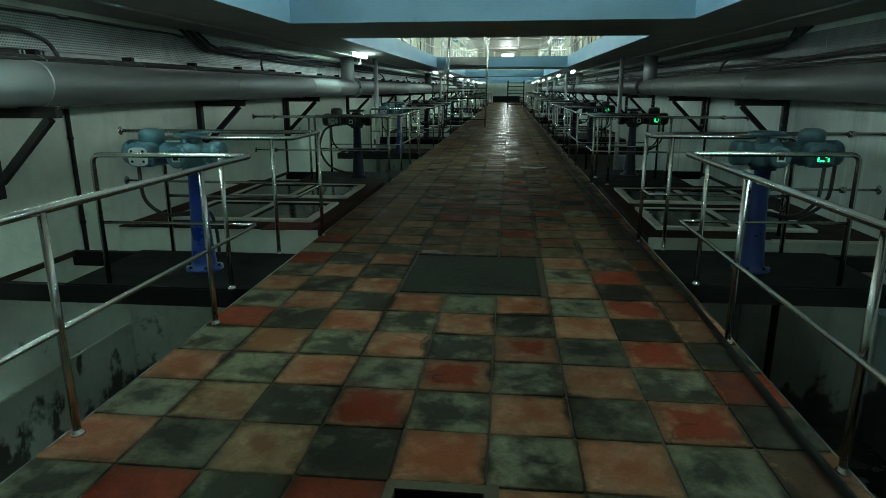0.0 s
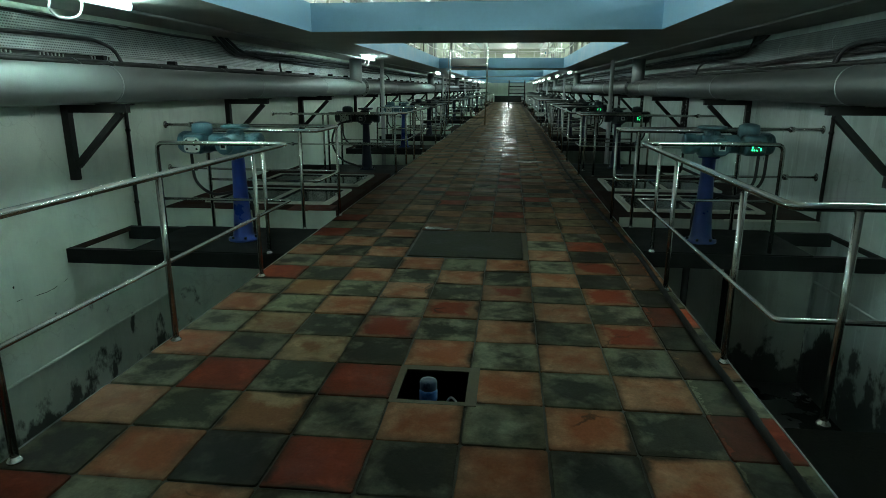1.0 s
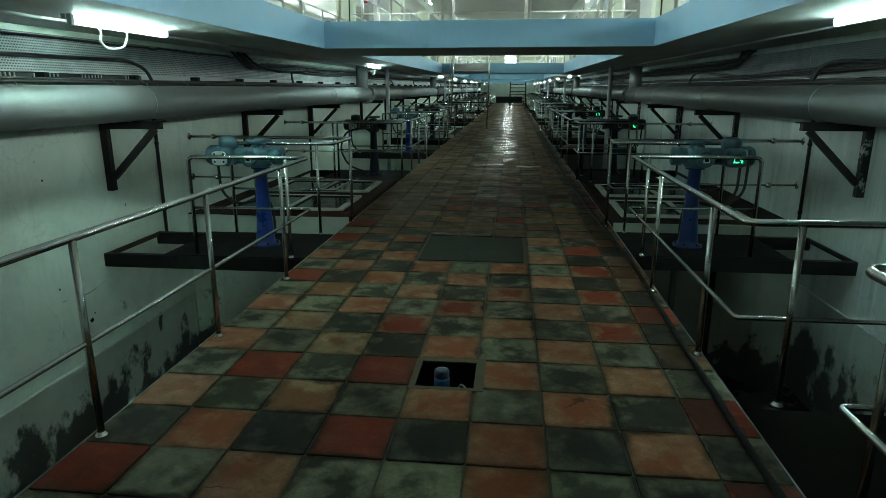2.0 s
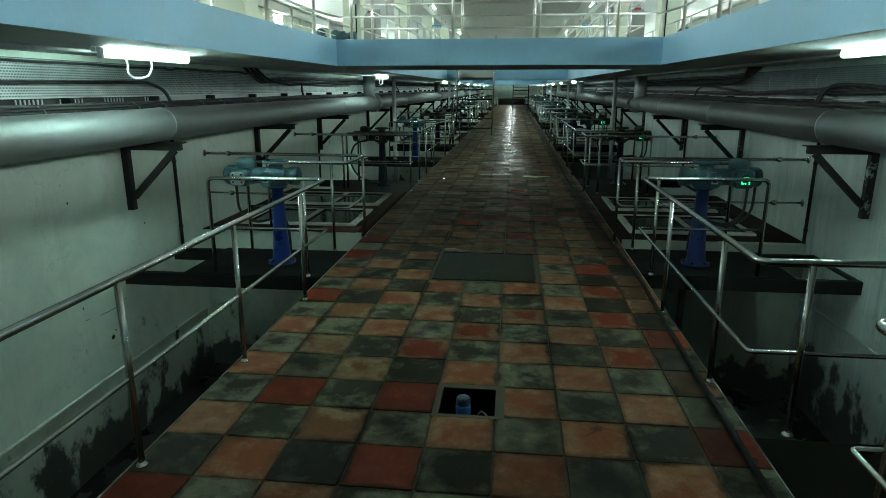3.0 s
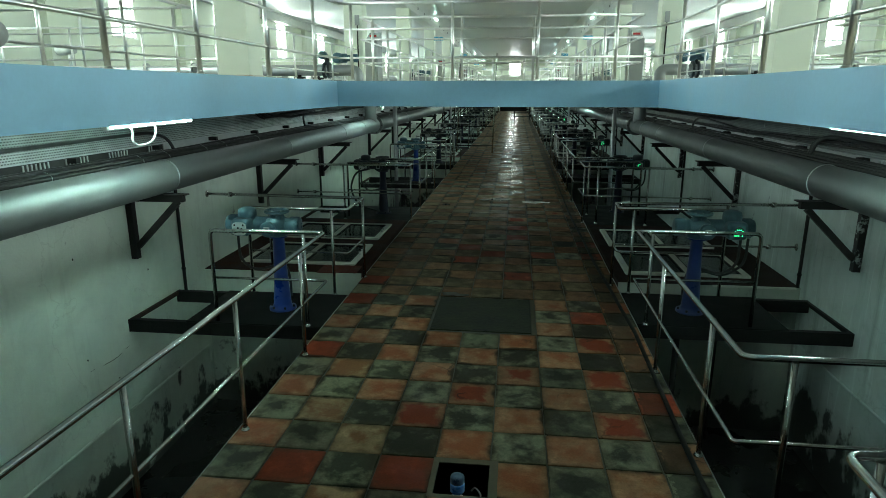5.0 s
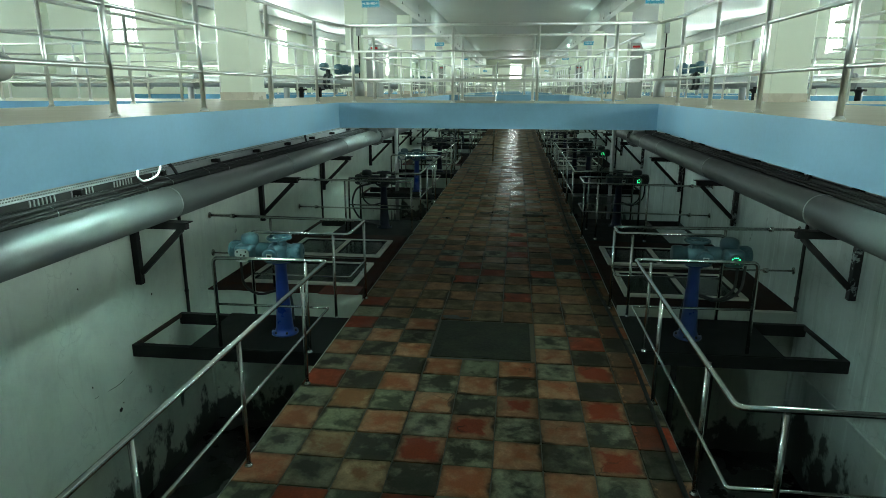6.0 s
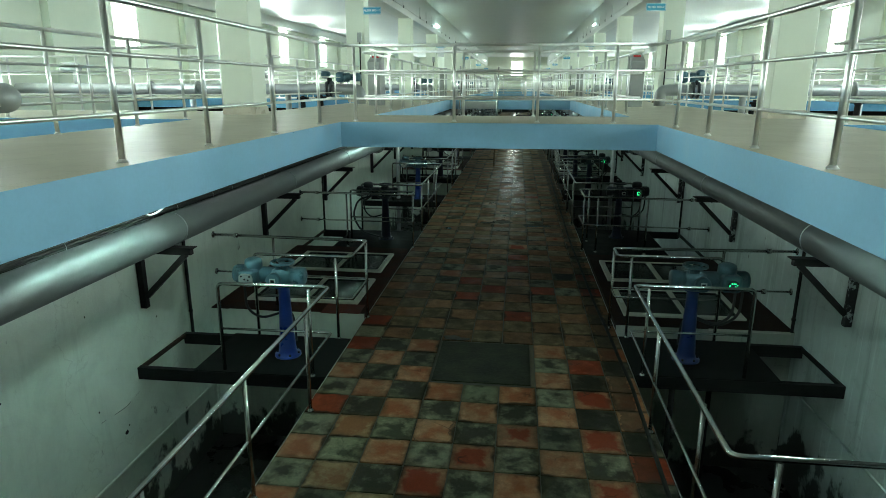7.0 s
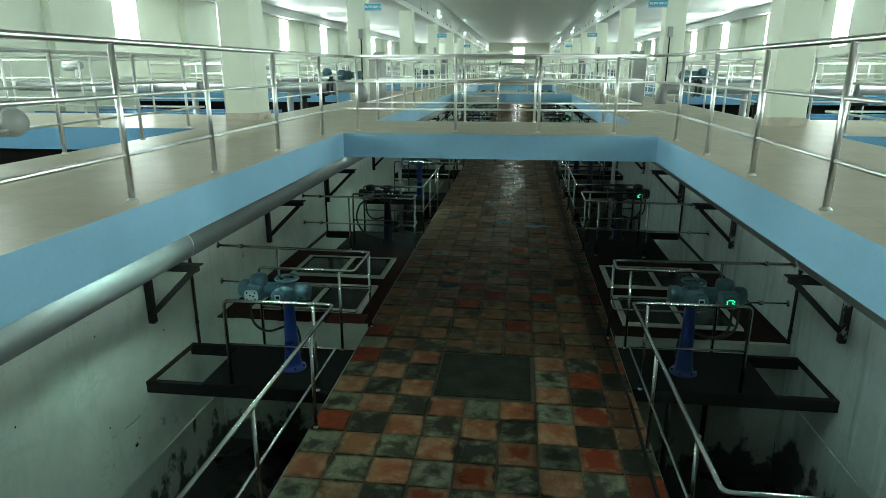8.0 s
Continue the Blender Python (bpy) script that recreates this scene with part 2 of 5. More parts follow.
def perforated(name, col):
    """Galvanised tray sheet with rows of punched slots."""
    m, nt, b = node_mat(name)
    co = nt.nodes.new("ShaderNodeTexCoord").outputs["Object"]
    sep = nt.nodes.new("ShaderNodeSeparateXYZ")
    nt.links.new(co, sep.inputs[0])
    com = nt.nodes.new("ShaderNodeCombineXYZ")
    nt.links.new(sep.outputs[1], com.inputs[0])
    nt.links.new(sep.outputs[2], com.inputs[1])
    br = nt.nodes.new("ShaderNodeTexBrick")
    br.inputs["Scale"].default_value = 1.0
    br.inputs["Brick Width"].default_value, br.inputs["Row Height"].default_value = 0.034, 0.0235
    br.inputs["Mortar Size"].default_value = 0.0085
    br.inputs["Mortar Smooth"].default_value = 0.5
    br.inputs["Color1"].default_value = br.inputs["Color2"].default_value = (0.075, 0.08, 0.078, 1)
    br.inputs["Mortar"].default_value = (*col, 1)
    nt.links.new(com.outputs[0], br.inputs[0])
    grime = noise_tex(nt, 5, 5, 0.6)
    c = mix(nt, 0.5, br.outputs[0], ramp(nt, grime, [(0.3, (0.3, 0.3, 0.3)), (0.7, (1, 1, 1))]), "MULTIPLY")
    nt.links.new(c, b.inputs["Base Color"])
    b.inputs["Metallic"].default_value, b.inputs["Roughness"].default_value = 0.35, 0.45
    bump(nt, b, br.outputs[1], -0.4, 0.004)
    return m


M = {
    "steel": plain("stainless steel", (0.90, 0.91, 0.88), 0.3, 1.0, 0.03, 2, 0, 40, 0.02),
    "rail_steel": plain("gallery stainless steel", (0.56, 0.565, 0.54), 0.22, 1.0, 0.08, 2, 0, 20, 0.015),
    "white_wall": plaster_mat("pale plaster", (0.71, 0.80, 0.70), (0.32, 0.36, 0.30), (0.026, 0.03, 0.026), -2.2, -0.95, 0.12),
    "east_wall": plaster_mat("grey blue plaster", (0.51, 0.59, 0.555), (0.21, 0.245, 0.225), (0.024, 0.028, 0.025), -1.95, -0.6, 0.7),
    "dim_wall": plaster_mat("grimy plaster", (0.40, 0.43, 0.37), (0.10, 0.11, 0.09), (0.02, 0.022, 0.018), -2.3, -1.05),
    "green_wall": plain("pale green paint", (0.72, 0.77, 0.64), 0.55, 0, 0.06, 0.8, 0.1),
    "white_trim": plain("white paint", (0.78, 0.8, 0.76), 0.5, 0, 0.05, 1.0, 0.08),
    "ceiling": plain("ceiling paint", (0.68, 0.70, 0.68), 0.48, 0, 0.08, 0.7, 0.1, 12, 0.08),
    "soffit": plain("soffit concrete", (0.43, 0.44, 0.41), 0.7, 0, 0.3, 1.3, 0.3),
    "blue": plain("sky blue paint", (0.255, 0.475, 0.64), 0.42, 0, 0.12, 1.6, 0.15, 30),
    # the sky blue again, deepened to give the bed walks' edges their shade
    "blue_shaded": plain("sky blue paint, shaded", (0.14, 0.36, 0.56), 0.42, 0, 0.12, 1.1, 0.12, 30),
    "trough_blue": plain("bright blue paint", (0.03, 0.22, 0.62), 0.4, 0, 0.15, 2, 0.1),
    "basin_blue": plain("deep blue paint", (0.08, 0.27, 0.52), 0.4, 0, 0.2, 1.5, 0.1),
    "deck": None,
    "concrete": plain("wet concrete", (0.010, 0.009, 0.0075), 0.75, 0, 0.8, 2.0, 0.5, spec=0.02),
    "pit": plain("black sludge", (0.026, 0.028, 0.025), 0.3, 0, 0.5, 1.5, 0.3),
    "water": plain("dark water", (0.012, 0.018, 0.02), 0.06, 0, 0.2, 1.0, 0.05, 6, 0.02),
    "puddle": plain("thin puddle", (0.010, 0.009, 0.007), 0.03, 0, 0.3, 3.0, 0.03, 14, 0.01),
    "black_steel": plain("black steel", (0.016, 0.016, 0.0155), 0.6, 0.0, 0.5, 4, 0.25, spec=0.12),
    "bracket": plain("black bracket paint", (0.019, 0.018, 0.017), 0.65, 0, 0.5, 6, 0.3, spec=0.2),
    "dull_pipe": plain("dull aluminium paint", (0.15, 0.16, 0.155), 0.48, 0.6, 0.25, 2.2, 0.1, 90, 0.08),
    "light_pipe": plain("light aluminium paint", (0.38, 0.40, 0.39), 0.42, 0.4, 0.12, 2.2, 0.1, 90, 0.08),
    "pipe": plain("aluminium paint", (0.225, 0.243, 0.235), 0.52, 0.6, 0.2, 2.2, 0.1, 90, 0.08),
    "bright_galv": plain("clean galvanised steel", (0.72, 0.74, 0.73), 0.3, 0.85, 0.15, 6, 0.1),
    "galv": plain("galvanised steel", (0.50, 0.52, 0.52), 0.42, 0.7, 0.2, 6, 0.1),
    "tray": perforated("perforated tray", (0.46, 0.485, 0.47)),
    "tray_dark": perforated("darker perforated tray", (0.18, 0.19, 0.185)),
    "dull_cable": plain("dusty cable, shaded channel", (0.035, 0.037, 0.035), 0.72, 0, 0.5, 3, 0.1, spec=0.2),
    "cable": plain("black cable", (0.016, 0.016, 0.017), 0.5, 0, 0.3, 8, 0.1),
    "hose": plain("black hose", (0.014, 0.013, 0.012), 0.7, 0, 0.4, 8, 0.1, spec=0.15),
    "ped_blue": plain("royal blue enamel", (0.007, 0.034, 0.20), 0.36, 0, 0.25, 4, 0.1),
    # same royal blue, darkened for the weaker light on the east side
    "ped_shaded": plain("royal blue enamel, shaded", (0.006, 0.022, 0.105), 0.42, 0, 0.3, 4, 0.1),
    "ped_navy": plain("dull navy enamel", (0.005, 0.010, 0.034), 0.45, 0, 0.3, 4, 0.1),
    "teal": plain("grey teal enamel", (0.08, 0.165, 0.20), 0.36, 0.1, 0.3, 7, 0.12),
    # same grey teal, with the east side's shade put into the colour
    "teal_shaded": plain("grey teal enamel, shaded", (0.052, 0.105, 0.124), 0.42, 0.1, 0.35, 7, 0.12),
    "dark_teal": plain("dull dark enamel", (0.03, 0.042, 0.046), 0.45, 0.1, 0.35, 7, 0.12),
    "label": plain("white label", (0.52, 0.56, 0.53), 0.45, 0, 0.15, 30, 0.05),
    "dark_slab": plain("blackened paving", (0.030, 0.016, 0.012), 0.7, 0, 0.7, 3, 0.4, spec=0.06),
    "red_tile": plain("broken red tile", (0.12, 0.022, 0.012), 0.6, 0, 0.6, 5, 0.4, spec=0.25),
    "red_slab": plain("dark red paving", (0.045, 0.018, 0.012), 0.7, 0, 0.7, 3, 0.4, spec=0.06),
    "frame_white": plain("cream frame paint", (0.52, 0.54, 0.46), 0.5, 0, 0.25, 6, 0.2),
    "glass": None,
    "plate": plain("dark cover plate", (0.016, 0.017, 0.016), 0.7, 0.0, 0.6, 3, 0.35, spec=0.06),
    "cover": plain("muddy cover plate", (0.034, 0.036, 0.025), 0.62, 0.0, 0.95, 3.6, 0.9, 26, spec=0.09),
    "cement": plain("rough cement", (0.10, 0.086, 0.055), 0.8, 0, 0.4, 5, 0.4),
    "grout": plain("dirty grout", (0.036, 0.030, 0.019), 0.6, 0, 0.5, 5, 0.4),
    "tube": glow("lit tube", (0.64, 1.0, 0.93), TUBE_GLOW),
    "sky_glow": glow("overcast sky", (0.88, 1.0, 0.97), 4.0),
    "led": glow("green display", (0.03, 1.0, 0.30), 3.0),
    "lamp_body": plain("lamp housing", (0.7, 0.72, 0.7), 0.45, 0, 0.1, 8, 0.05),
    "cabinet": plain("grey cabinet enamel", (0.36, 0.38, 0.36), 0.45, 0, 0.1, 3, 0.05),
    "red": plain("red plastic", (0.5, 0.03, 0.03), 0.4, 0, 0.1, 5, 0.05),
    "sign": plain("cyan sign", (0.06, 0.36, 0.52), 0.4, 0, 0.06, 5, 0.02),
    "sign_white": plain("white sign lettering", (0.86, 0.88, 0.86), 0.45, 0, 0.04, 30, 0.02),
    "skirting": plain("beige skirting", (0.55, 0.50, 0.40), 0.3, 0, 0.12, 3, 0.1),
    "dark_rust": plain("dark rust", (0.045, 0.028, 0.018), 0.8, 0, 0.7, 9, 0.4, spec=0.2),
    "sensor_cap": plain("dull blue plastic", (0.06, 0.10, 0.16), 0.4, 0, 0.2, 8, 0.05),
    "sensor_blue": plain("blue sensor plastic", (0.05, 0.19, 0.50), 0.35, 0, 0.2, 8, 0.05),
}


def deck_mat():
    """Cream polished tiles with faint joints."""
    m, nt, b = node_mat("cream deck tile")
    co = nt.nodes.new("ShaderNodeTexCoord").outputs["Object"]
    br = nt.nodes.new("ShaderNodeTexBrick")
    br.offset = 0.0
    br.inputs["Scale"].default_value = 1.0
    br.inputs["Brick Width"].default_value = br.inputs["Row Height"].default_value = 0.3
    br.inputs["Mortar Size"].default_value = 0.003
    br.inputs["Color1"].default_value, br.inputs["Color2"].default_value = (0.52, 0.49, 0.39, 1), (0.48, 0.45, 0.36, 1)
    br.inputs["Mortar"].default_value = (0.40, 0.37, 0.29, 1)
    nt.links.new(co, br.inputs[0])
    dirt = noise_tex(nt, 1.4, 6, 0.65)
    c = mix(nt, 0.6, br.outputs[0], ramp(nt, dirt, [(0.3, (0.9, 0.89, 0.87)), (0.6, (1, 1, 1))]), "MULTIPLY")
    nt.links.new(c, b.inputs["Base Color"])
    nt.links.new(ramp(nt, dirt, [(0.3, (0.40, 0.40, 0.40)), (0.7, (0.34, 0.34, 0.34))]), b.inputs["Roughness"])
    b.inputs["Specular IOR Level"].default_value = 0.02
    bump(nt, b, br.outputs[1], -0.15, 0.002)
    return m


def glass_mat():
    m, nt, b = node_mat("dirty glass")
    b.inputs["Base Color"].default_value = (0.10, 0.13, 0.12, 1)
    b.inputs["Roughness"].default_value = 0.12
    b.inputs["Transmission Weight"].default_value = 0.7
    b.inputs["IOR"].default_value = 1.45
    return m


def chipped_mat():
    """Wall paint flaking off black steel."""
    m, nt, b = node_mat("flaking paint on black steel")
    n = noise_tex(nt, 9, 6, 0.7, warp=0.5)
    nt.links.new(ramp(nt, n, [(0.55, (0.014, 0.013, 0.013)), (0.60, (0.36, 0.41, 0.40))]), b.inputs["Base Color"])
    b.inputs["Roughness"].default_value = 0.65
    bump(nt, b, n, 0.3, 0.004)
    return m


M["chipped"] = chipped_mat()
M["deck"], M["glass"] = deck_mat(), glass_mat()
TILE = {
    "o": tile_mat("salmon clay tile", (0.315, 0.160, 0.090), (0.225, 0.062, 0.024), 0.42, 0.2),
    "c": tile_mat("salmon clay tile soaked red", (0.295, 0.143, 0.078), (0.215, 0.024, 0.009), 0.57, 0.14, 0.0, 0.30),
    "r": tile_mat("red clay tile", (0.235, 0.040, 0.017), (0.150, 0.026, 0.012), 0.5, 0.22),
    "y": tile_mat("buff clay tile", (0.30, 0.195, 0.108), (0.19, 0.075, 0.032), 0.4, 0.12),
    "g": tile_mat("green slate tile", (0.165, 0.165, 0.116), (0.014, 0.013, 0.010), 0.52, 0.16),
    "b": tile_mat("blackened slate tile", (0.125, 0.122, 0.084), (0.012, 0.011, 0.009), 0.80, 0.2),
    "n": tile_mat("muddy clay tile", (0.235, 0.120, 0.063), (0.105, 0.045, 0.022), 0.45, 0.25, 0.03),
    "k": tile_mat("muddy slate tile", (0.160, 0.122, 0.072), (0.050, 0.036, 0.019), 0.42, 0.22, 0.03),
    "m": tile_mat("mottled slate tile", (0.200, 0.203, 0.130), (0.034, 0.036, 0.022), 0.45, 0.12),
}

# ------------------------------------------------------------------ mesh helpers
def box(bm, x0, x1, y0, y1, z0, z1, mi=0, sides=None, top=None, bottom=None):
    vs = [bm.verts.new(c) for c in ((x0, y0, z0), (x1, y0, z0), (x1, y1, z0), (x0, y1, z0), (x0, y0, z1), (x1, y0, z1), (x1, y1, z1), (x0, y1, z1))]
    for k, idx in enumerate(((3, 2, 1, 0), (4, 5, 6, 7), (0, 1, 5, 4), (1, 2, 6, 5), (2, 3, 7, 6), (3, 0, 4, 7))):
        f = bm.faces.new([vs[i] for i in idx])
        f.material_index = mi
        if k == 0 and bottom is not None:
            f.material_index = bottom
        elif k == 1 and top is not None:
            f.material_index = top
        elif k > 1 and sides is not None:
            f.material_index = sides
    return vs


def bevel(bm, width=0.005, seg=1):
    bm.normal_update()
    es = [e for e in bm.edges if len(e.link_faces) == 2 and e.calc_face_angle(0) > 0.6]
    bmesh.ops.bevel(bm, geom=es, offset=width, segments=seg, affect="EDGES", profile=0.5)


def cyl(bm, a, b, r0, r1=None, seg=12, caps=True, mi=0):
    """A round bar or cone from a to b."""
    a, b = Vector(a), Vector(b)
    r1 = r0 if r1 is None else r1
    d = (b - a).normalized()
    u = d.orthogonal().normalized()
    v = d.cross(u)
    rings = []
    for p, r in ((a, r0), (b, r1)):
        rings.append([bm.verts.new(p + (u * math.cos(2 * math.pi * i / seg) + v * math.sin(2 * math.pi * i / seg)) * r) for i in range(seg)])
    for i in range(seg):
        f = bm.faces.new([rings[0][i], rings[0][(i + 1) % seg], rings[1][(i + 1) % seg], rings[1][i]])
        f.smooth, f.material_index = True, mi
    if caps:
        bm.faces.new(rings[0][::-1]).material_index = mi
        bm.faces.new(rings[1]).material_index = mi


def lathe(bm, origin, profile, seg=16, axis="Z", mi=0):
    """Turned shape: profile is a list of (radius, height)."""
    o = Vector(origin)
    rings = []
    for r, h in profile:
        ring = []
        for i in range(seg):
            c, s = math.cos(2 * math.pi * i / seg) * r, math.sin(2 * math.pi * i / seg) * r
            p = {"Z": (c, s, h), "X": (h, c, s), "Y": (s, h, c)}[axis]
            ring.append(bm.verts.new(o + Vector(p)))
        rings.append(ring)
    for a, b in zip(rings, rings[1:]):
        for i in range(seg):
            f = bm.faces.new([a[i], a[(i + 1) % seg], b[(i + 1) % seg], b[i]])
            f.smooth, f.material_index = True, mi
    bm.faces.new(rings[0][::-1]).material_index = mi
    bm.faces.new(rings[-1]).material_index = mi


def rounded(points, radius, steps=4):
    """A path with its corners rounded."""
    pts = [Vector(p) for p in points]
    out = [pts[0]]
    for p, q, r in zip(pts, pts[1:], pts[2:]):
        a, b = p - q, r - q
        k = min(radius, a.length * 0.45, b.length * 0.45)
        s, e = q + a.normalized() * k, q + b.normalized() * k
        for i in range(steps + 1):
            t = i / steps
            out.append(s * (1 - t) ** 2 + q * 2 * t * (1 - t) + e * t * t)
    out.append(pts[-1])
    return out


def sweep(bm, points, r, seg=8, caps=True, mi=0):
    """A tube along a path."""
    pts = [Vector(p) for p in points]
    rings, u = [], None
    for i, p in enumerate(pts):
        d = (pts[min(i + 1, len(pts) - 1)] - pts[max(i - 1, 0)]).normalized()
        u = d.orthogonal().normalized() if u is None else (u - d * u.dot(d)).normalized()
        v = d.cross(u)
        rings.append([bm.verts.new(p + (u * math.cos(2 * math.pi * j / seg) + v * math.sin(2 * math.pi * j / seg)) * r) for j in range(seg)])
    for a, b in zip(rings, rings[1:]):
        for j in range(seg):
            f = bm.faces.new([a[j], a[(j + 1) % seg], b[(j + 1) % seg], b[j]])
            f.smooth, f.material_index = True, mi
    if caps:
        bm.faces.new(rings[0][::-1]).material_index = mi
        bm.faces.new(rings[-1]).material_index = mi


def rounded_plate(bm, cx, cz, y0, y1, w, h, r):
    """A flat plate with rounded corners that faces along y."""
    ring = []
    for sx, sz, a0 in ((1, 1, 0), (-1, 1, 90), (-1, -1, 180), (1, -1, 270)):
        for k in range(4):
            a = radians(a0 + 30 * k)
            ring.append((cx + sx * (w / 2 - r) + math.cos(a) * r, cz + sz * (h / 2 - r) + math.sin(a) * r))
    back, front = ([bm.verts.new((x, y, z)) for x, z in ring] for y in (y0, y1))
    for k in range(len(ring)):
        bm.faces.new((back[k], back[(k + 1) % len(ring)], front[(k + 1) % len(ring)], front[k]))
    bm.faces.new(back)
    bm.faces.new(front[::-1])


def wobble(points, amount, seed, step=0.25):
    """Sags a long cable a little between its ties."""
    rng = random.Random(seed)
    out = []
    for p, q in zip(points, points[1:]):
        p, q = Vector(p), Vector(q)
        n = max(1, int((q - p).length / step))
        for i in range(n):
            out.append(p.lerp(q, i / n) + Vector((rng.uniform(-1, 1) * amount * 0.5, 0, rng.uniform(-1, 0.6) * amount)))
    out.append(Vector(points[-1]))
    return out


def mesh_of(name, bm, mats):
    bmesh.ops.recalc_face_normals(bm, faces=bm.faces)
    me = bpy.data.meshes.new(name)
    bm.to_mesh(me)
    bm.free()
    for m in mats if isinstance(mats, (list, tuple)) else [mats]:
        me.materials.append(m)
    return me


def solid(name, bm, mats, label="", category="", kind="", group=""):
    return tagged(new(name, mesh_of(name, bm, mats)), label, category, group, kind)


def part(name, bm, mats, parent, label="", at=None):
    ob = new(name, mesh_of(name, bm, mats))
    ob.parent = parent
    if at is not None:
        ob.matrix_basis = at
    return tagged(ob, label)


def thing(name, label, category, group="", at=None):
    ob = new(name)
    ob.empty_display_size = 0.1
    if at is not None:
        ob.matrix_basis = at
    return tagged(ob, label, category, group)


B = bmesh.new

# ------------------------------------------------------------------ plan
CX = -0.235                       # middle line of the gallery
BAY = 15.6                        # one filter bed
BAYS = 5
Y0, Y1 = -9.0, 84.0
FL, FR = -1.98, 1.53              # edges of the tiled walkway
WL, WR = -4.29, 3.85              # gallery walls
OL, OR = -2.56, 2.11              # edges of the deck opening
DECK, SOFFIT = 2.70, 2.33
BR0, BR1 = 8.05, 10.35            # first bridge
HW, HE = -15.95, 15.35              # side walls of the hall
CEIL = 7.48
PIT = -2.0
CEN, SPAN = 10.5, 8.9              # first columns and their spacing
HY0, HY1 = CEN - 4 * SPAN, CEN + 10 * SPAN

# ------------------------------------------------------------------ lower gallery
bm = B()
PX0, PX1, PY0, PY1 = -0.365, -0.005, 2.225, 2.585   # sensor pit
box(bm, FL, FR, Y0, PY0, PIT, -0.010)
box(bm, FL, FR, PY1, Y1, PIT, -0.010)
box(bm, FL, PX0, PY0, PY1, PIT, -0.010)
box(bm, PX1, FR, PY0, PY1, PIT, -0.010)
box(bm, PX0, PX1, PY0, PY1, PIT, -0.3)
bmesh.ops.remove_doubles(bm, verts=bm.verts, dist=0.0005)
solid("walkway_base", bm, M["grout"], "dark wet concrete walkway base under paving", "walkway", "structure")
bm = B()
box(bm, WL, FL, Y0, Y1, PIT - 0.2, PIT)
box(bm, FR, WR, Y0, Y1, PIT - 0.2, PIT)
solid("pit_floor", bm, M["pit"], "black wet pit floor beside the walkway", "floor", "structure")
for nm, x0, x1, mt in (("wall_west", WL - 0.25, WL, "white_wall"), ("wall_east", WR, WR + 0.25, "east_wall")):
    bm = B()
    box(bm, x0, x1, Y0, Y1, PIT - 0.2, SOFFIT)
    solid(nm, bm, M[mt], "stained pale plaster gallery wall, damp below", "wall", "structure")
bm = B()
box(bm, WL, WR, Y1, Y1 + 0.25, PIT, SOFFIT)
solid("wall_north", bm, M["white_wall"], "pale plaster end wall of the gallery", "wall", "structure")
bm = B()
box(bm, WL, WR, Y0 - 0.25, Y0, PIT, SOFFIT)
solid("wall_south", bm, M["white_wall"], "pale plaster wall closing the gallery", "wall", "structure")

# deck with bridges: cream top, blue edges, raw soffit
BL, BRT = -5.12, 4.65             # filter bed edges


def deck_piece(nm, x0, x1, y0, y1, label, side="blue"):
    bm = B()
    box(bm, x0, x1, y0, y1, SOFFIT, DECK, 0, 0, 1, 2)
    solid(nm, bm, [M[side], M["deck"], M["soffit"]], label, "deck", "structure")


deck_piece("deck_west", BL, OL, Y0 - 16, HY1, "cream tiled upper deck with sky blue edges")
deck_piece("deck_east", OR, BRT, Y0 - 16, HY1, "cream tiled upper deck with sky blue edges")
for k in range(-2, BAYS + 2):
    y = k * BAY
    deck_piece("bridge", OL, OR, y + BR0, y + BR1, "cream tiled bridge with sky blue edge")
    deck_piece("deck_walk", HW, BL - 0.002, y + 8.4, y + 11.5, "cream tiled walk between filter beds", "blue_shaded")
    deck_piece("deck_walk", BRT, HE, y + 8.4, y + 11.5, "cream tiled walk between filter beds", "blue_shaded")
# filter beds under the hall
bm = B()
box(bm, HW, BL + 0.1, Y0 - 16, HY1, 0.9, 1.0)
box(bm, BRT - 0.1, HE, Y0 - 16, HY1, 0.9, 1.0)
solid("filter_bed_floor", bm, M["pit"], "black filter bed floor", "floor", "structure")
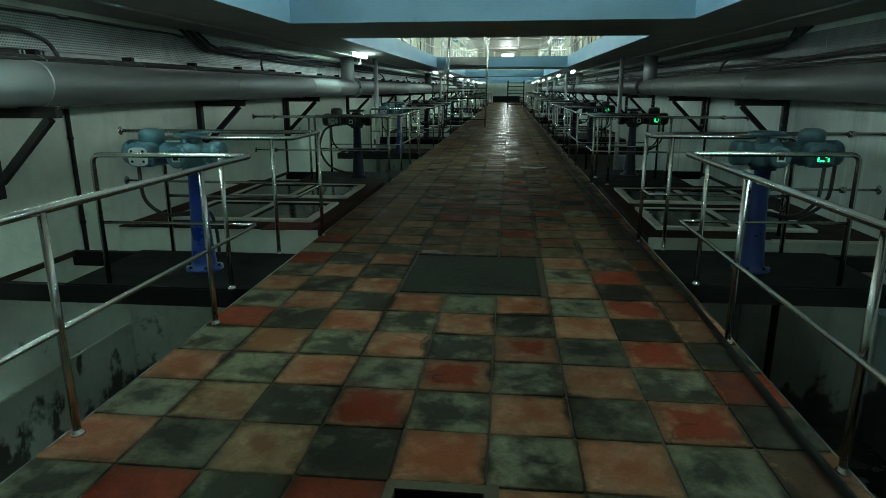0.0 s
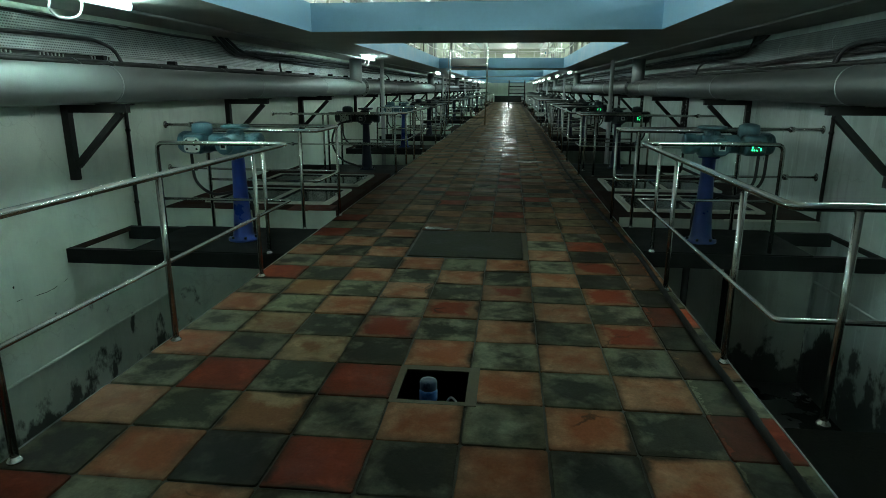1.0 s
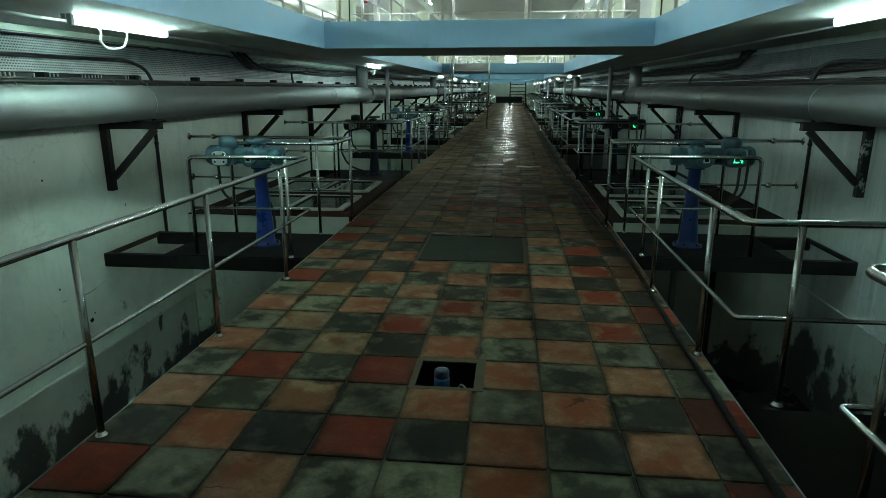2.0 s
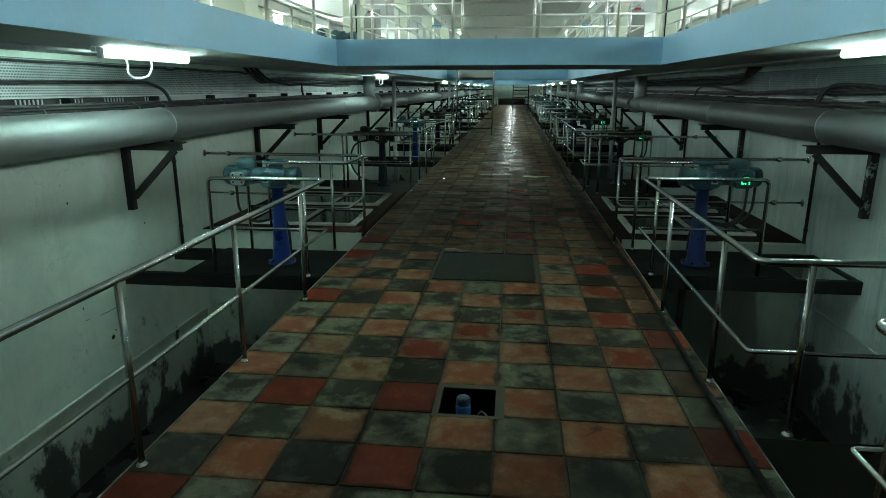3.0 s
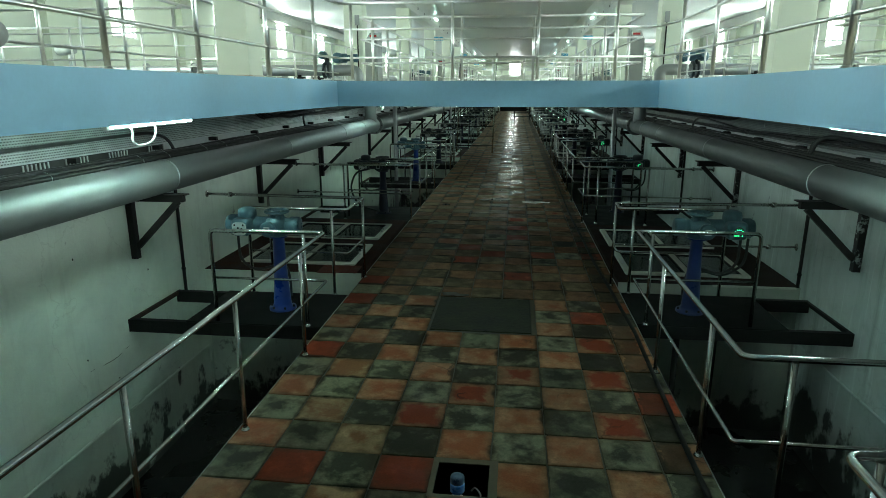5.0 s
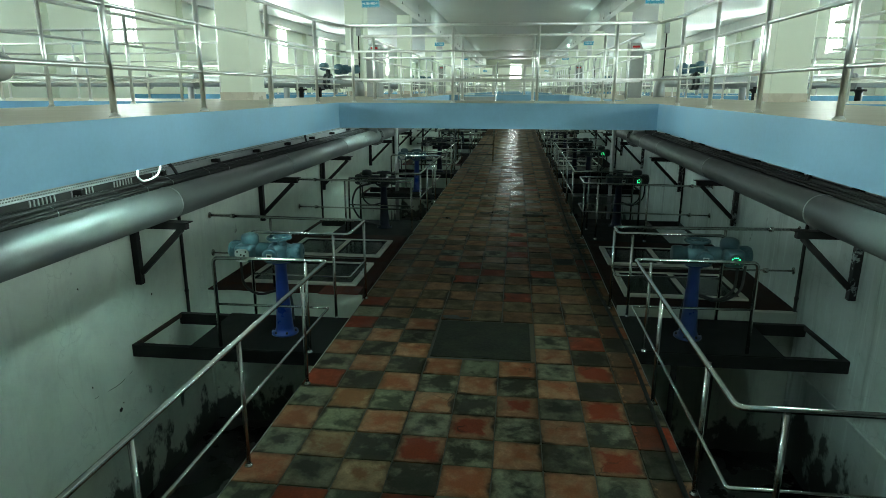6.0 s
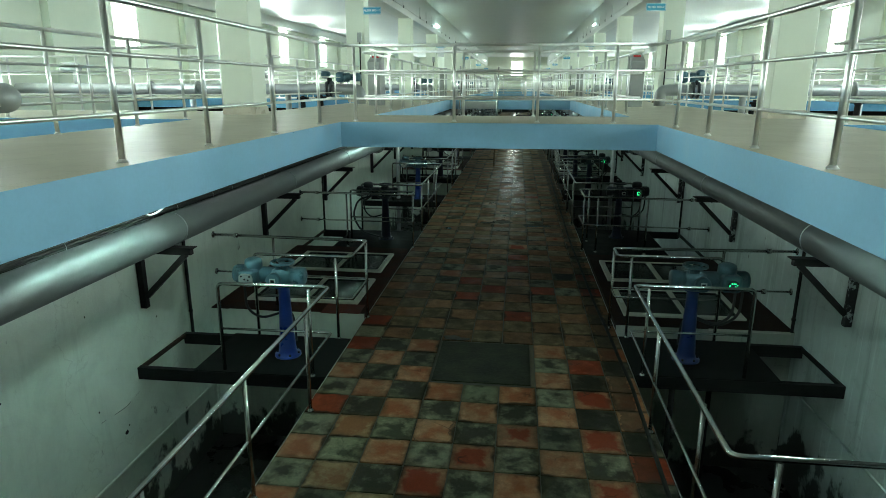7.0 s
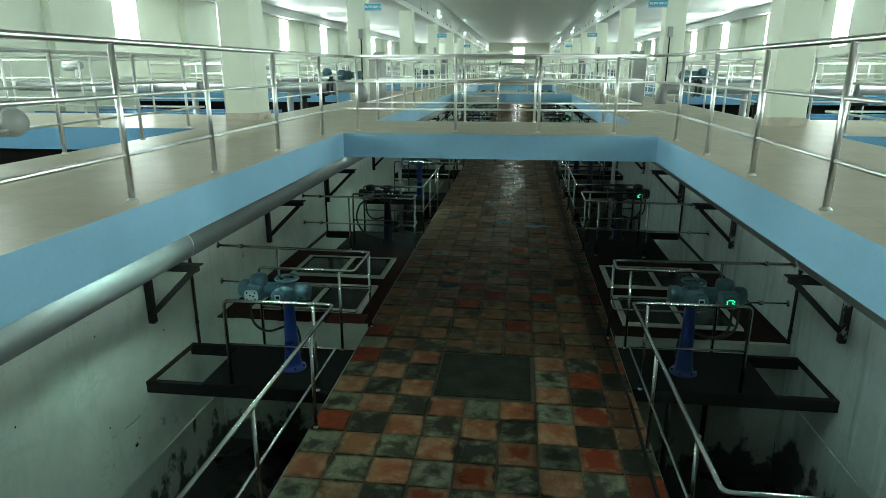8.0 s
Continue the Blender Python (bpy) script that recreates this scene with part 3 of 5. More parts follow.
for k in range(-2, BAYS + 2):
    y = k * BAY
    for e0, e1, xa, xb in ((BL + 0.02, BL + 0.2, HW, BL - 0.01), (BRT - 0.2, BRT - 0.02, BRT + 0.01, HE)):
        bm = B()
        box(bm, e0, e1, y + 11.6, y + BAY + 8.3, 1.0, SOFFIT - 0.002)
        box(bm, xa, xb, y + 8.45, y + 11.45, 1.0, SOFFIT - 0.002)
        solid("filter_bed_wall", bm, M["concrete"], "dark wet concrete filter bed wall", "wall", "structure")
        bm = B()
        box(bm, xa, xb, y + 11.5, y + BAY + 8.4, 1.55, 1.6)
        solid("water", bm, M["water"], "still dark water in a filter bed", "water", "structure")
        # blue trough walls standing in the bed
        g = thing("bed_trough", "blue painted trough wall in a filter bed", "trough", "bed troughs")
        for d, zt in ((2.5, 2.52), (6.2, 2.3), (9.4, 2.2)):
            bm = B()
            ta, tb = (xa + 0.3, xb - 3.4) if xa < 0 else (xa + 3.4, xb - 0.3)
            box(bm, ta, tb, y + 11.5 + d, y + 11.5 + d + 0.12, 1.5, zt)
            part("trough_wall", bm, M["basin_blue"], g)
        bm = B()
        ta, tb = (xb - 1.6, xb - 0.35) if xa < 0 else (xa + 0.35, xa + 1.6)
        box(bm, ta, tb, y + 14.0, y + 14.9, 1.5, 2.5)
        bevel(bm, 0.02)
        part("inlet_box", bm, M["trough_blue"], g, "bright blue inlet box")

# ------------------------------------------------------------------ hall shell


def hall_wall(nm, x0, x1, first):
    bm = B()
    ye = HY0
    xi, s = (x1, 1) if x0 < 0 else (x0, -1)
    c = first
    while c < HY1 - 1:
        box(bm, x0, x1, ye, c - 0.8, 0.9, CEIL)
        box(bm, x0, x1, c - 0.8, c + 0.8, 0.9, 4.68)
        box(bm, x0, x1, c - 0.8, c + 0.8, 6.83, CEIL)
        ye = c + 0.8
        c += SPAN
    box(bm, x0, x1, ye, HY1, 0.9, CEIL)
    bmesh.ops.remove_doubles(bm, verts=bm.verts, dist=0.001)
    solid(nm, bm, M["green_wall"], "pale green painted hall wall", "wall", "structure")
    y = CEN - 3 * SPAN
    while y < HY1:
        bm = B()
        box(bm, min(xi, xi + s * 0.3), max(xi, xi + s * 0.3), y - 0.25, y + 0.25, 0.9, CEIL - 0.003)
        solid("pilaster", bm, M["green_wall"], "pale green wall pier", "pilaster", "structure")
        y += SPAN


WIN_W, WIN_E = 23.85 - 5 * SPAN, 32.35 - 6 * SPAN
hall_wall("wall_hall_west", HW - 0.3, HW, WIN_W)
hall_wall("wall_hall_east", HE, HE + 0.3, WIN_E)
bm = B()
box(bm, HW, CX - 0.85, HY1, HY1 + 0.3, 0.9, CEIL)
box(bm, CX + 0.85, HE, HY1, HY1 + 0.3, 0.9, CEIL)
box(bm, CX - 0.85, CX + 0.85, HY1, HY1 + 0.3, 0.9, 4.6)
box(bm, CX - 0.85, CX + 0.85, HY1, HY1 + 0.3, 6.8, CEIL)
bmesh.ops.remove_doubles(bm, verts=bm.verts, dist=0.001)
solid("wall_hall_north", bm, M["green_wall"], "pale green end wall with a bright window", "wall", "structure")
bm = B()
box(bm, HW, HE, HY0 - 0.3, HY0, 0.9, CEIL)
solid("wall_hall_south", bm, M["green_wall"], "pale green wall closing the hall", "wall", "structure")
bm = B()
box(bm, HW - 0.3, HE + 0.3, HY0 - 0.3, HY1 + 0.3, CEIL, CEIL + 0.25)
solid("ceiling", bm, M["ceiling"], "off-white painted hall ceiling", "ceiling", "structure")
for xa, xb in ((HW, HW + 0.32), (HE - 0.32, HE)):
    bm = B()
    box(bm, xa, xb, HY0, HY1, 6.93, CEIL - 0.002)
    solid("wall_beam", bm, M["white_trim"], "white beam along the top of the hall wall", "beam", "structure")
for xa, xb in ((-5.37, -4.82), (4.39, 4.93)):
    bm = B()
    box(bm, xa, xb, HY0, HY1, 6.15, CEIL - 0.002)
    solid("ceiling_beam", bm, M["white_trim"], "long white ceiling beam over the columns", "beam", "structure")

# bright overcast sky behind the windows
def backdrop(nm, x0, x1, y0, y1):
    bm = B()
    box(bm, x0, x1, y0, y1, 0.0, 12.0)
    solid(nm, bm, M["sky_glow"], "bright overcast sky outside the windows", "sky", "structure")


backdrop("backdrop_west", HW - 3.2, HW - 3.0, HY0 - 5, HY1 + 5)
backdrop("backdrop_east", HE + 3.0, HE + 3.2, HY0 - 5, HY1 + 5)
backdrop("backdrop_north", HW - 2.9, HE + 2.9, HY1 + 3.0, HY1 + 3.2)

# windows with frames, and daylight in their openings
def hall_window(x, yc, s, lit):
    w = thing("window_1", "tall bright hall window with white frame", "window", "hall windows")
    w["kind"] = "structure"
    bm = B()
    for a, b, c, d in ((-0.8, -0.755, 4.68, 6.83), (0.755, 0.8, 4.68, 6.83), (-0.755, 0.755, 4.68, 4.73), (-0.755, 0.755, 6.78, 6.83), (-0.018, 0.018, 4.73, 6.78), (-0.755, -0.018, 6.1, 6.13), (0.018, 0.755, 6.1, 6.13)):
        box(bm, x - 0.03, x + 0.03, yc + a, yc + b, c, d)
    part("window_frame", bm, M["white_trim"], w)
    bm = B()
    box(bm, x - 0.2, x + 0.2, yc - 0.86, yc + 0.86, 4.63, 4.679)
    part("window_sill", bm, M["white_trim"], w)
    if lit:
        li = new("window_light", bpy.data.lights.new("window_light", "AREA"))
        li.data.shape, li.data.size, li.data.size_y = "RECTANGLE", 1.5, 2.1
        li.data.energy, li.data.color = WINDOW_WATTS, (0.82, 1.0, 0.95)
        li.matrix_world = look((x + s * 0.12, yc, 5.76), (x - s * 3, yc, 5.6))


for j in range(14):
    hall_window(HW - 0.15, WIN_W + j * SPAN, -1, True)
    hall_window(HE + 0.15, WIN_E + j * SPAN, 1, True)
li = new("window_light", bpy.data.lights.new("window_light", "AREA"))
li.data.shape, li.data.size, li.data.size_y, li.data.energy = "RECTANGLE", 1.65, 2.1, 120
li.matrix_world = look((CX, HY1 + 0.2, 5.7), (CX, HY1 - 4, 5.4))

# columns
def column(x, y, s, box_on):
    c = thing("column", "pale green square column with beige skirting", "column", "hall columns")
    c["kind"] = "structure"
    bm = B()
    box(bm, x - 0.3, x + 0.3, y - 0.38, y + 0.24, DECK, 6.15)
    bevel(bm, 0.012)
    part("shaft", bm, M["green_wall"], c)
    bm = B()
    box(bm, x - 0.315, x + 0.315, y - 0.395, y + 0.255, DECK + 0.001, DECK + 0.14)
    part("skirting", bm, M["skirting"], c)
    if box_on:
        g = thing("switch_box", "grey switch box with conduit on a column", "switch box", "switch boxes")
        bm = B()
        xs = x - s * 0.14
        box(bm, xs - 0.07, xs + 0.07, y - 0.46, y - 0.381, 4.55, 4.85)
        bevel(bm, 0.01)
        part("case", bm, M["cabinet"], g)
        bm = B()
        cyl(bm, (xs, y - 0.4, DECK + 0.15), (xs, y - 0.4, 4.55), 0.02, seg=8)
        part("conduit", bm, M["black_steel"], g)


for j in range(-3, 10):
    column(-5.1, CEN + j * SPAN, -1, j % 2 == 1 and j > 0)
    column(4.66, CEN + j * SPAN, 1, j % 2 == 1 and j > 0)
# thin conduits with drops along the ceiling beams
for x, s in ((-4.805, 1), (4.375, -1)):
    bm = B()
    cyl(bm, (x, HY0, 6.42), (x, HY1, 6.42), 0.014, seg=6)
    solid("conduit", bm, M["white_trim"], "thin white conduit along a ceiling beam", "conduit", group="hall conduits")
    for j in range(0, 9):
        for d in (2.2, 4.4, 6.6):
            y = CEN + j * SPAN + d
            bm = B()
            cyl(bm, (x, y, 6.42), (x, y, 6.9), 0.011, seg=6)
            solid("conduit", bm, M["white_trim"], "short white conduit drop on a beam", "conduit", group="hall conduits")
            bm = B()
            box(bm, min(x, x + s * 0.05), max(x, x + s * 0.05), y - 0.05, y + 0.05, 6.36, 6.47)
            bevel(bm, 0.012)
            solid("junction_box", bm, M["cabinet"], "small grey junction box on a ceiling beam", "junction box", group="junction boxes")

# ------------------------------------------------------------------ stainless rails
def post_mesh(height, r, mat):
    bm = B()
    cyl(bm, (0, 0, 0), (0, 0, height), r, seg=10)
    lathe(bm, (0, 0, 0), [(r * 1.75, 0), (r * 1.75, 0.007), (r * 1.5, 0.012), (r * 1.15, 0.022), (r * 1.03, 0.026)], 14)
    return mesh_of("post", bm, M[mat])


LOW_POST = post_mesh(1.055, 0.019, "rail_steel")
TALL_POST = post_mesh(1.108, 0.019, "rail_steel")
DECK_POST = post_mesh(1.12, 0.023, "steel")


def guard_rail(name, label, path, posts, levels, base, drop_start=False, drop_end=False, r=0.021, rm=0.014, post=None, group="gallery rails", bend=0.07):
    """A rail along a path of (x, y): one tube a level, and round posts with flanges."""
    g = thing(name, label, "railing", group)
    for i, z in enumerate(levels):
        pts = [(x, y, base + z) for x, y in path]
        if i == 0:
            if drop_start:
                pts = [(path[0][0], path[0][1], base)] + pts
            if drop_end:
                pts = pts + [(path[-1][0], path[-1][1], base)]
        bm = B()
        sweep(bm, rounded(pts, bend if i == 0 else 0.03), r if i == 0 else rm, 10)
        part("top_rail" if i == 0 else "mid_rail", bm, M["steel" if base > 1 else "rail_steel"], g)
        for q, w in ((path[0], path[1]), (path[-1], path[-2])):
            if base < 1 and (abs(q[0] - WL) < 0.05 or abs(q[0] - WR) < 0.05):
                bm = B()
                sx = 1 if q[0] < 0 else -1
                lathe(bm, (q[0], q[1], base + z), [(0.048, 0.0), (0.048, sx * 0.008), (0.03, sx * 0.014)], 14, "X")
                part("wall_flange", bm, M["rail_steel"], g)
                bm = B()
                xc = q[0] + sx * 0.36
                yc = q[1] + (w[1] - q[1]) * 0.36 / abs(w[0] - q[0])
                lathe(bm, (xc, yc, base + z), [(0.022, -0.03), (0.034, -0.024), (0.034, 0.024), (0.022, 0.03)], 12, "X")
                part("coupling", bm, M["rail_steel"], g)
    for x, y in posts:
        ob = new("post", post or (TALL_POST if levels[0] > 1.1 else LOW_POST))
        ob.parent = g
        ob.matrix_basis = pose(x, y, base)
    return g


LV, LW = (1.12, 0.56), (1.065, 0.52)
LB = (1.09, 0.54)
STEEL = "polished stainless steel guard rail beside the walkway"
TURN_RAIL = "stainless steel rail turning round a valve platform"
for k in range(BAYS):
    y = k * BAY
    # west side: rail along the open pit, then a turn before and after the hatches, then the next pit
    if k == 0:
        guard_rail("guard_rail", STEEL, [(-1.92, -1.2), (-1.92, 5.08), (-3.22, 5.06)],
                   [(-1.915, v) for v in (0.12, 1.49, 2.84, 4.26)] + [(-2.14, 5.02)], LW, 0, False, True)
    else:
        guard_rail("guard_rail", STEEL, [(-3.2, y + 1.74), (-1.98, y + 1.72), (-1.98, y + 5.08), (-3.22, y + 5.06)],
                   [(-1.98, y + v) for v in (2.03, 3.35, 4.65)] + [(-2.14, y + 5.02)], LB, 0, True, True)
    guard_rail("guard_rail", TURN_RAIL, [(WL + 0.01, y + 7.1), (-1.95, y + 7.0), (-1.95, y + 6.12), (-3.25, y + 6.14)],
               [(-1.95, y + 6.93), (-2.15, y + 6.12), (-3.35, y + 7.06)], LV, 0, False, True)
    guard_rail("guard_rail", TURN_RAIL, [(WL + 0.01, y + 10.86), (-1.95, y + 10.78), (-1.95, y + 11.16), (-3.31, y + 11.18)],
               [(-1.95, y + 10.92), (-3.3, y + 10.84)], LV, 0, False, True, bend=0.05)
    guard_rail("guard_rail", STEEL, [(-3.34, y + 12.24), (-1.98, y + 12.24), (-1.98, y + 16.1), (-3.4, y + 16.12)],
               [(-1.98, y + v) for v in (12.32, 13.4, 14.86)] + [(-2.2, y + 16.1)], LB, 0, True, True)
    # east side
    if k == 0:
        guard_rail("guard_rail", STEEL, [(WR - 0.01, 2.22), (1.46, 2.22), (1.47, 5.55), (2.78, 5.57)],
                   [(1.74, 2.2), (1.49, 2.88), (1.475, 4.26), (1.63, 5.5)], LW, 0, False, True)
        guard_rail("guard_rail", STEEL, [(1.49, -1.2), (1.49, 1.14), (WR - 0.01, 1.16)], [(1.5, 0.0), (1.62, 1.12)], LV, 0)
    else:
        guard_rail("guard_rail", STEEL, [(2.72, y + 3.16), (1.48, y + 3.14), (1.48, y + 5.55), (2.78, y + 5.57)],
                   [(1.48, y + v) for v in (3.3, 4.0, 4.7, 5.35)], LB, 0, True, True)
    guard_rail("guard_rail", TURN_RAIL, [(WR - 0.01, y + 7.12), (1.45, y + 7.0), (1.45, y + 6.62), (2.76, y + 6.64)],
               [(1.45, y + 6.93), (1.63, y + 6.625), (2.9, y + 7.075)], LV, 0, False, True)
    guard_rail("guard_rail", TURN_RAIL, [(WR - 0.01, y + 10.88), (1.47, y + 11.02), (1.47, y + 11.92), (2.74, y + 12.0)],
               [(1.48, y + 11.06), (1.66, y + 11.9), (1.74, y + 11.01), (2.68, y + 10.95)], LV, 0, False, True)
    guard_rail("guard_rail", STEEL, [(2.78, y + 13.1), (1.47, y + 12.98), (1.47, y + 17.8), (2.7, y + 17.82)],
               [(1.47, y + v) for v in (13.48, 15.04, 16.5)] + [(1.66, y + 17.8)], LB, 0, True, True)

DL = (1.12, 0.75, 0.34)
DST = "polished stainless steel deck rail round the opening"
for k in range(-2, BAYS):
    y = k * BAY
    a, b = y + BR1, y + BAY + BR0
    lx, rx = OL - 0.15, OR + 0.12
    for side, x in (("w", lx), ("e", rx)):
        ys = [b - 0.55, b - 2.27, b - 3.86] + [b - 5.16 - 1.46 * i for i in range(int((b - a - 5.3) / 1.46) + 1)] if side == "w" else [b - 0.55 - 1.44 * i for i in range(int((b - a - 0.6) / 1.44) + 1)]
        guard_rail("deck_rail", DST, [(x, a - 0.1), (x, b - 0.55), (x + (0.12 if side == "w" else -0.12), b + 0.3)], [(x, v) for v in ys], DL, DECK, r=0.024, rm=0.016, post=DECK_POST, group="deck rails")
    guard_rail("deck_rail", DST, [(lx + 0.12, b + 0.3), (rx - 0.12, b + 0.3)], [(v, b + 0.3) for v in (-2.4, -0.86, 0.4, 1.52)], DL, DECK, r=0.024, rm=0.016, post=DECK_POST, group="deck rails")
    guard_rail("deck_rail", DST, [(lx, a - 0.1), (rx, a - 0.1)], [(v, a - 0.1) for v in (-2.5, -0.88, 0.38, 1.6)], DL, DECK, r=0.024, rm=0.016, post=DECK_POST, group="deck rails")
    # rails along the filter beds
    ya, yb = y + 11.4, y + BAY + 8.55
    for s, e in ((-1, BL + 0.1), (1, BRT - 0.1)):
        far = HW + 0.5 if s < 0 else HE - 0.5
        guard_rail("deck_rail", "stainless steel rail along a filter bed", [(e, ya), (e, yb)], [(e, ya + 0.3 + 1.52 * i) for i in range(8)], DL, DECK, r=0.022, rm=0.015, post=DECK_POST, group="deck rails")
        guard_rail("deck_rail", "stainless steel rail along a filter bed", [(e, yb), (far, yb)], [(e + s * (0.3 + 1.6 * i), yb) for i in range(6)], DL, DECK, r=0.022, rm=0.015, post=DECK_POST, group="deck rails")
        guard_rail("deck_rail", "stainless steel rail along a filter bed", [(e + s * 0.9, ya), (far, ya)], [(e + s * (1.0 + 1.6 * i), ya) for i in range(5)], DL, DECK, r=0.022, rm=0.015, post=DECK_POST, group="deck rails")

# ------------------------------------------------------------------ valve platforms
def platform(x0, x1, xp, y0, y1, s):
    """Two channel beams from walkway to wall, an end beam, and a plate on the walkway half."""
    g = thing("steel_platform", "black steel valve platform spanning to the wall", "platform", "valve platforms")
    for yy in (y0, y1 - 0.07):
        bm = B()
        prof = ((0, -0.16), (0.07, -0.16), (0.07, -0.146), (0.012, -0.146), (0.012, -0.026), (0.07, -0.026), (0.07, -0.012), (0, -0.012))
        ends = [[bm.verts.new((x, yy + u, w)) for u, w in prof] for x in (x0, x1)]
        for i in range(8):
            bm.faces.new((ends[0][i], ends[0][(i + 1) % 8], ends[1][(i + 1) % 8], ends[1][i]))
        bm.faces.new(ends[0])
        bm.faces.new(ends[1][::-1])
        part("channel_beam", bm, M["black_steel"], g)
    xe = x0 if s < 0 else x1
    bm = B()
    box(bm, min(xe, xe - s * 0.035), max(xe, xe - s * 0.035), y0 + 0.075, y1 - 0.075, -0.06, -0.014)
    part("end_beam", bm, M["dark_rust" if s < 0 else "black_steel"], g, "rusty end angle")
    bm = B()
    a, b = sorted((xp, x1 if s < 0 else x0))
    box(bm, a, b, y0 + 0.002, y1 - 0.002, -0.01, 0.002)
    part("plate", bm, M["plate"], g)
    return g


def valve_actuator(at, body, name_label, led, mx):
    """Electric valve drive on a turned pedestal: gear case, motor, terminal box, handwheel. mx mirrors it."""
    g = thing("valve_actuator", name_label, "valve actuator", "valve actuators", at)
    def ax(x, y, z, prof):
        """A turned part that lies along x."""
        bm = B()
        lathe(bm, (mx * x, y, z), [(r, mx * h) for r, h in prof], 22, "X")
        return bm
    bm = B()
    lathe(bm, (0, 0, 0), [(0.16, 0), (0.16, 0.026), (0.115, 0.032), (0.105, 0.08), (0.088, 0.3), (0.07, 0.69), (0.066, 0.88), (0.105, 0.89), (0.105, 0.905)], 22)
    ped = part("pedestal", bm, M["ped_navy" if body != "teal" else "ped_shaded" if led else "ped_blue"], g, "blue enamelled pedestal")
    for i in range(6):
        bm = B()
        cx, cy = 0.136 * math.cos(i * math.pi / 3), 0.136 * math.sin(i * math.pi / 3)
        cyl(bm, (cx, cy, 0.026), (cx, cy, 0.05), 0.014, seg=6)
        part("bolt", bm, M["black_steel"], ped)
    # the lit-display teal drive stands east and takes the shaded copy
    m = M["teal_shaded" if led and body == "teal" else body]
    low = Matrix.Translation((0, 0, -0.03))
    bm = B()
    lathe(bm, (0, 0, 0.935), [(0.105, 0), (0.125, 0.02), (0.14, 0.06), (0.14, 0.16), (0.125, 0.20), (0.08, 0.225), (0.075, 0.26)], 22)
    part("gear_case", bm, m, g, at=low)
    part("motor", ax(-0.62, 0.02, 1.06, [(0.06, 0), (0.095, 0.01), (0.108, 0.035), (0.108, 0.33), (0.095, 0.345), (0.095, 0.54)]), m, g, at=low)
    for i in range(7):
        part("cooling_fin", ax(-0.575 + i * 0.012, 0.02, 1.06, [(0.114, 0), (0.114, 0.005)]), m, g, at=low)
    bm = B()
    xa, xb = sorted((mx * -0.49, mx * -0.27))
    box(bm, xa, xb, -0.20, 0.06, 0.955, 1.16)
    bevel(bm, 0.05, 4)
    tb = part("terminal_box", bm, m, g, at=low)
    if led is False:
        bm = B()
        rounded_plate(bm, mx * -0.38, 1.05, -0.198, -0.214, 0.165, 0.15, 0.045)
        part("cover", bm, M["label"], tb, "pale cover plate with screws")
        for i, (u, v) in enumerate(((-0.05, 0.045), (0.05, 0.045), (-0.05, -0.04), (0.05, -0.04), (-0.01, 0.01), (0.03, 0.0))):
            bm = B()
            cyl(bm, (mx * -0.38 + u, -0.219, 1.05 + v), (mx * -0.38 + u, -0.212, 1.05 + v), 0.011, seg=8)
            part("screw", bm, M["black_steel"], tb)
    bm = B()
    lathe(bm, (mx * -0.36, 0.0, 1.12), [(0.085, 0.0), (0.105, 0.012), (0.105, 0.10), (0.095, 0.13), (0.06, 0.148), (0.02, 0.152)], 20, "Z")
    part("motor_dome", bm, m, g, at=low)
    part("drive_end", ax(0.08, 0.0, 1.06, [(0.085, 0), (0.09, 0.02), (0.09, 0.08), (0.105, 0.085), (0.105, 0.175), (0.095, 0.19), (0.05, 0.195)]), m, g, at=low)
    for sx in (-0.03, 0.05):
        part("boss", ax(sx, -0.06, 1.16, [(0.03, -0.03), (0.035, 0.0), (0.03, 0.03)]), m, g, at=low)
    bm = B()
    lathe(bm, (mx * -0.06, -0.10, 1.04), [(0.09, 0.0), (0.09, -0.075), (0.075, -0.09)], 20, "Y")
    part("control_head", bm, m, g, at=low)
    bm = B()
    box(bm, mx * -0.06 - 0.034, mx * -0.06 + 0.034, -0.195, -0.1905, 1.005, 1.073)
    np_ = part("nameplate", bm, M["label"], g, "small white nameplate", low)
    bm = B()
    box(bm, mx * -0.06 - 0.022, mx * -0.06 + 0.022, -0.1975, -0.1955, 1.02, 1.058)
    part("nameplate_window", bm, M["black_steel"], np_)
    bm = B()
    ring = [(0.13 * math.cos(2 * math.pi * i / 24), 0.13 * math.sin(2 * math.pi * i / 24), 1.225) for i in range(25)]
    sweep(bm, ring, 0.018, 8, False)
    for i in range(3):
        a = 2 * math.pi * i / 3 + 0.4
        cyl(bm, (0, 0, 1.2), (0.126 * math.cos(a), 0.126 * math.sin(a), 1.225), 0.012, seg=6)
    cyl(bm, (0, 0, 1.17), (0, 0, 1.228), 0.034, seg=12)
    part("handwheel", bm, m, g, at=low)
    for d in ((0.0, 0.02) if led else (0.0,)):
        bm = B()
        sweep(bm, rounded([(mx * (-0.44 - 4 * d), -0.12, 0.97), (mx * (-0.43 - 4 * d), -0.13, 0.66), (mx * (-0.30 - d), -0.02, 0.50 - d), (mx * -0.02, 0.24, 0.54 - d), (mx * d, 0.3, 0.3), (mx * d, 0.3, 0.09)], 0.12), 0.016, 8)
        part("cable", bm, M["cable"], g, at=low)
    if led:
        bm = B()
        lathe(bm, (mx * -0.38, -0.198, 1.05), [(0.066, 0.0), (0.066, -0.010), (0.058, -0.014)], 22, "Y")
        part("display", bm, M["dark_teal"], tb, "round dark display window")
        bm = B()
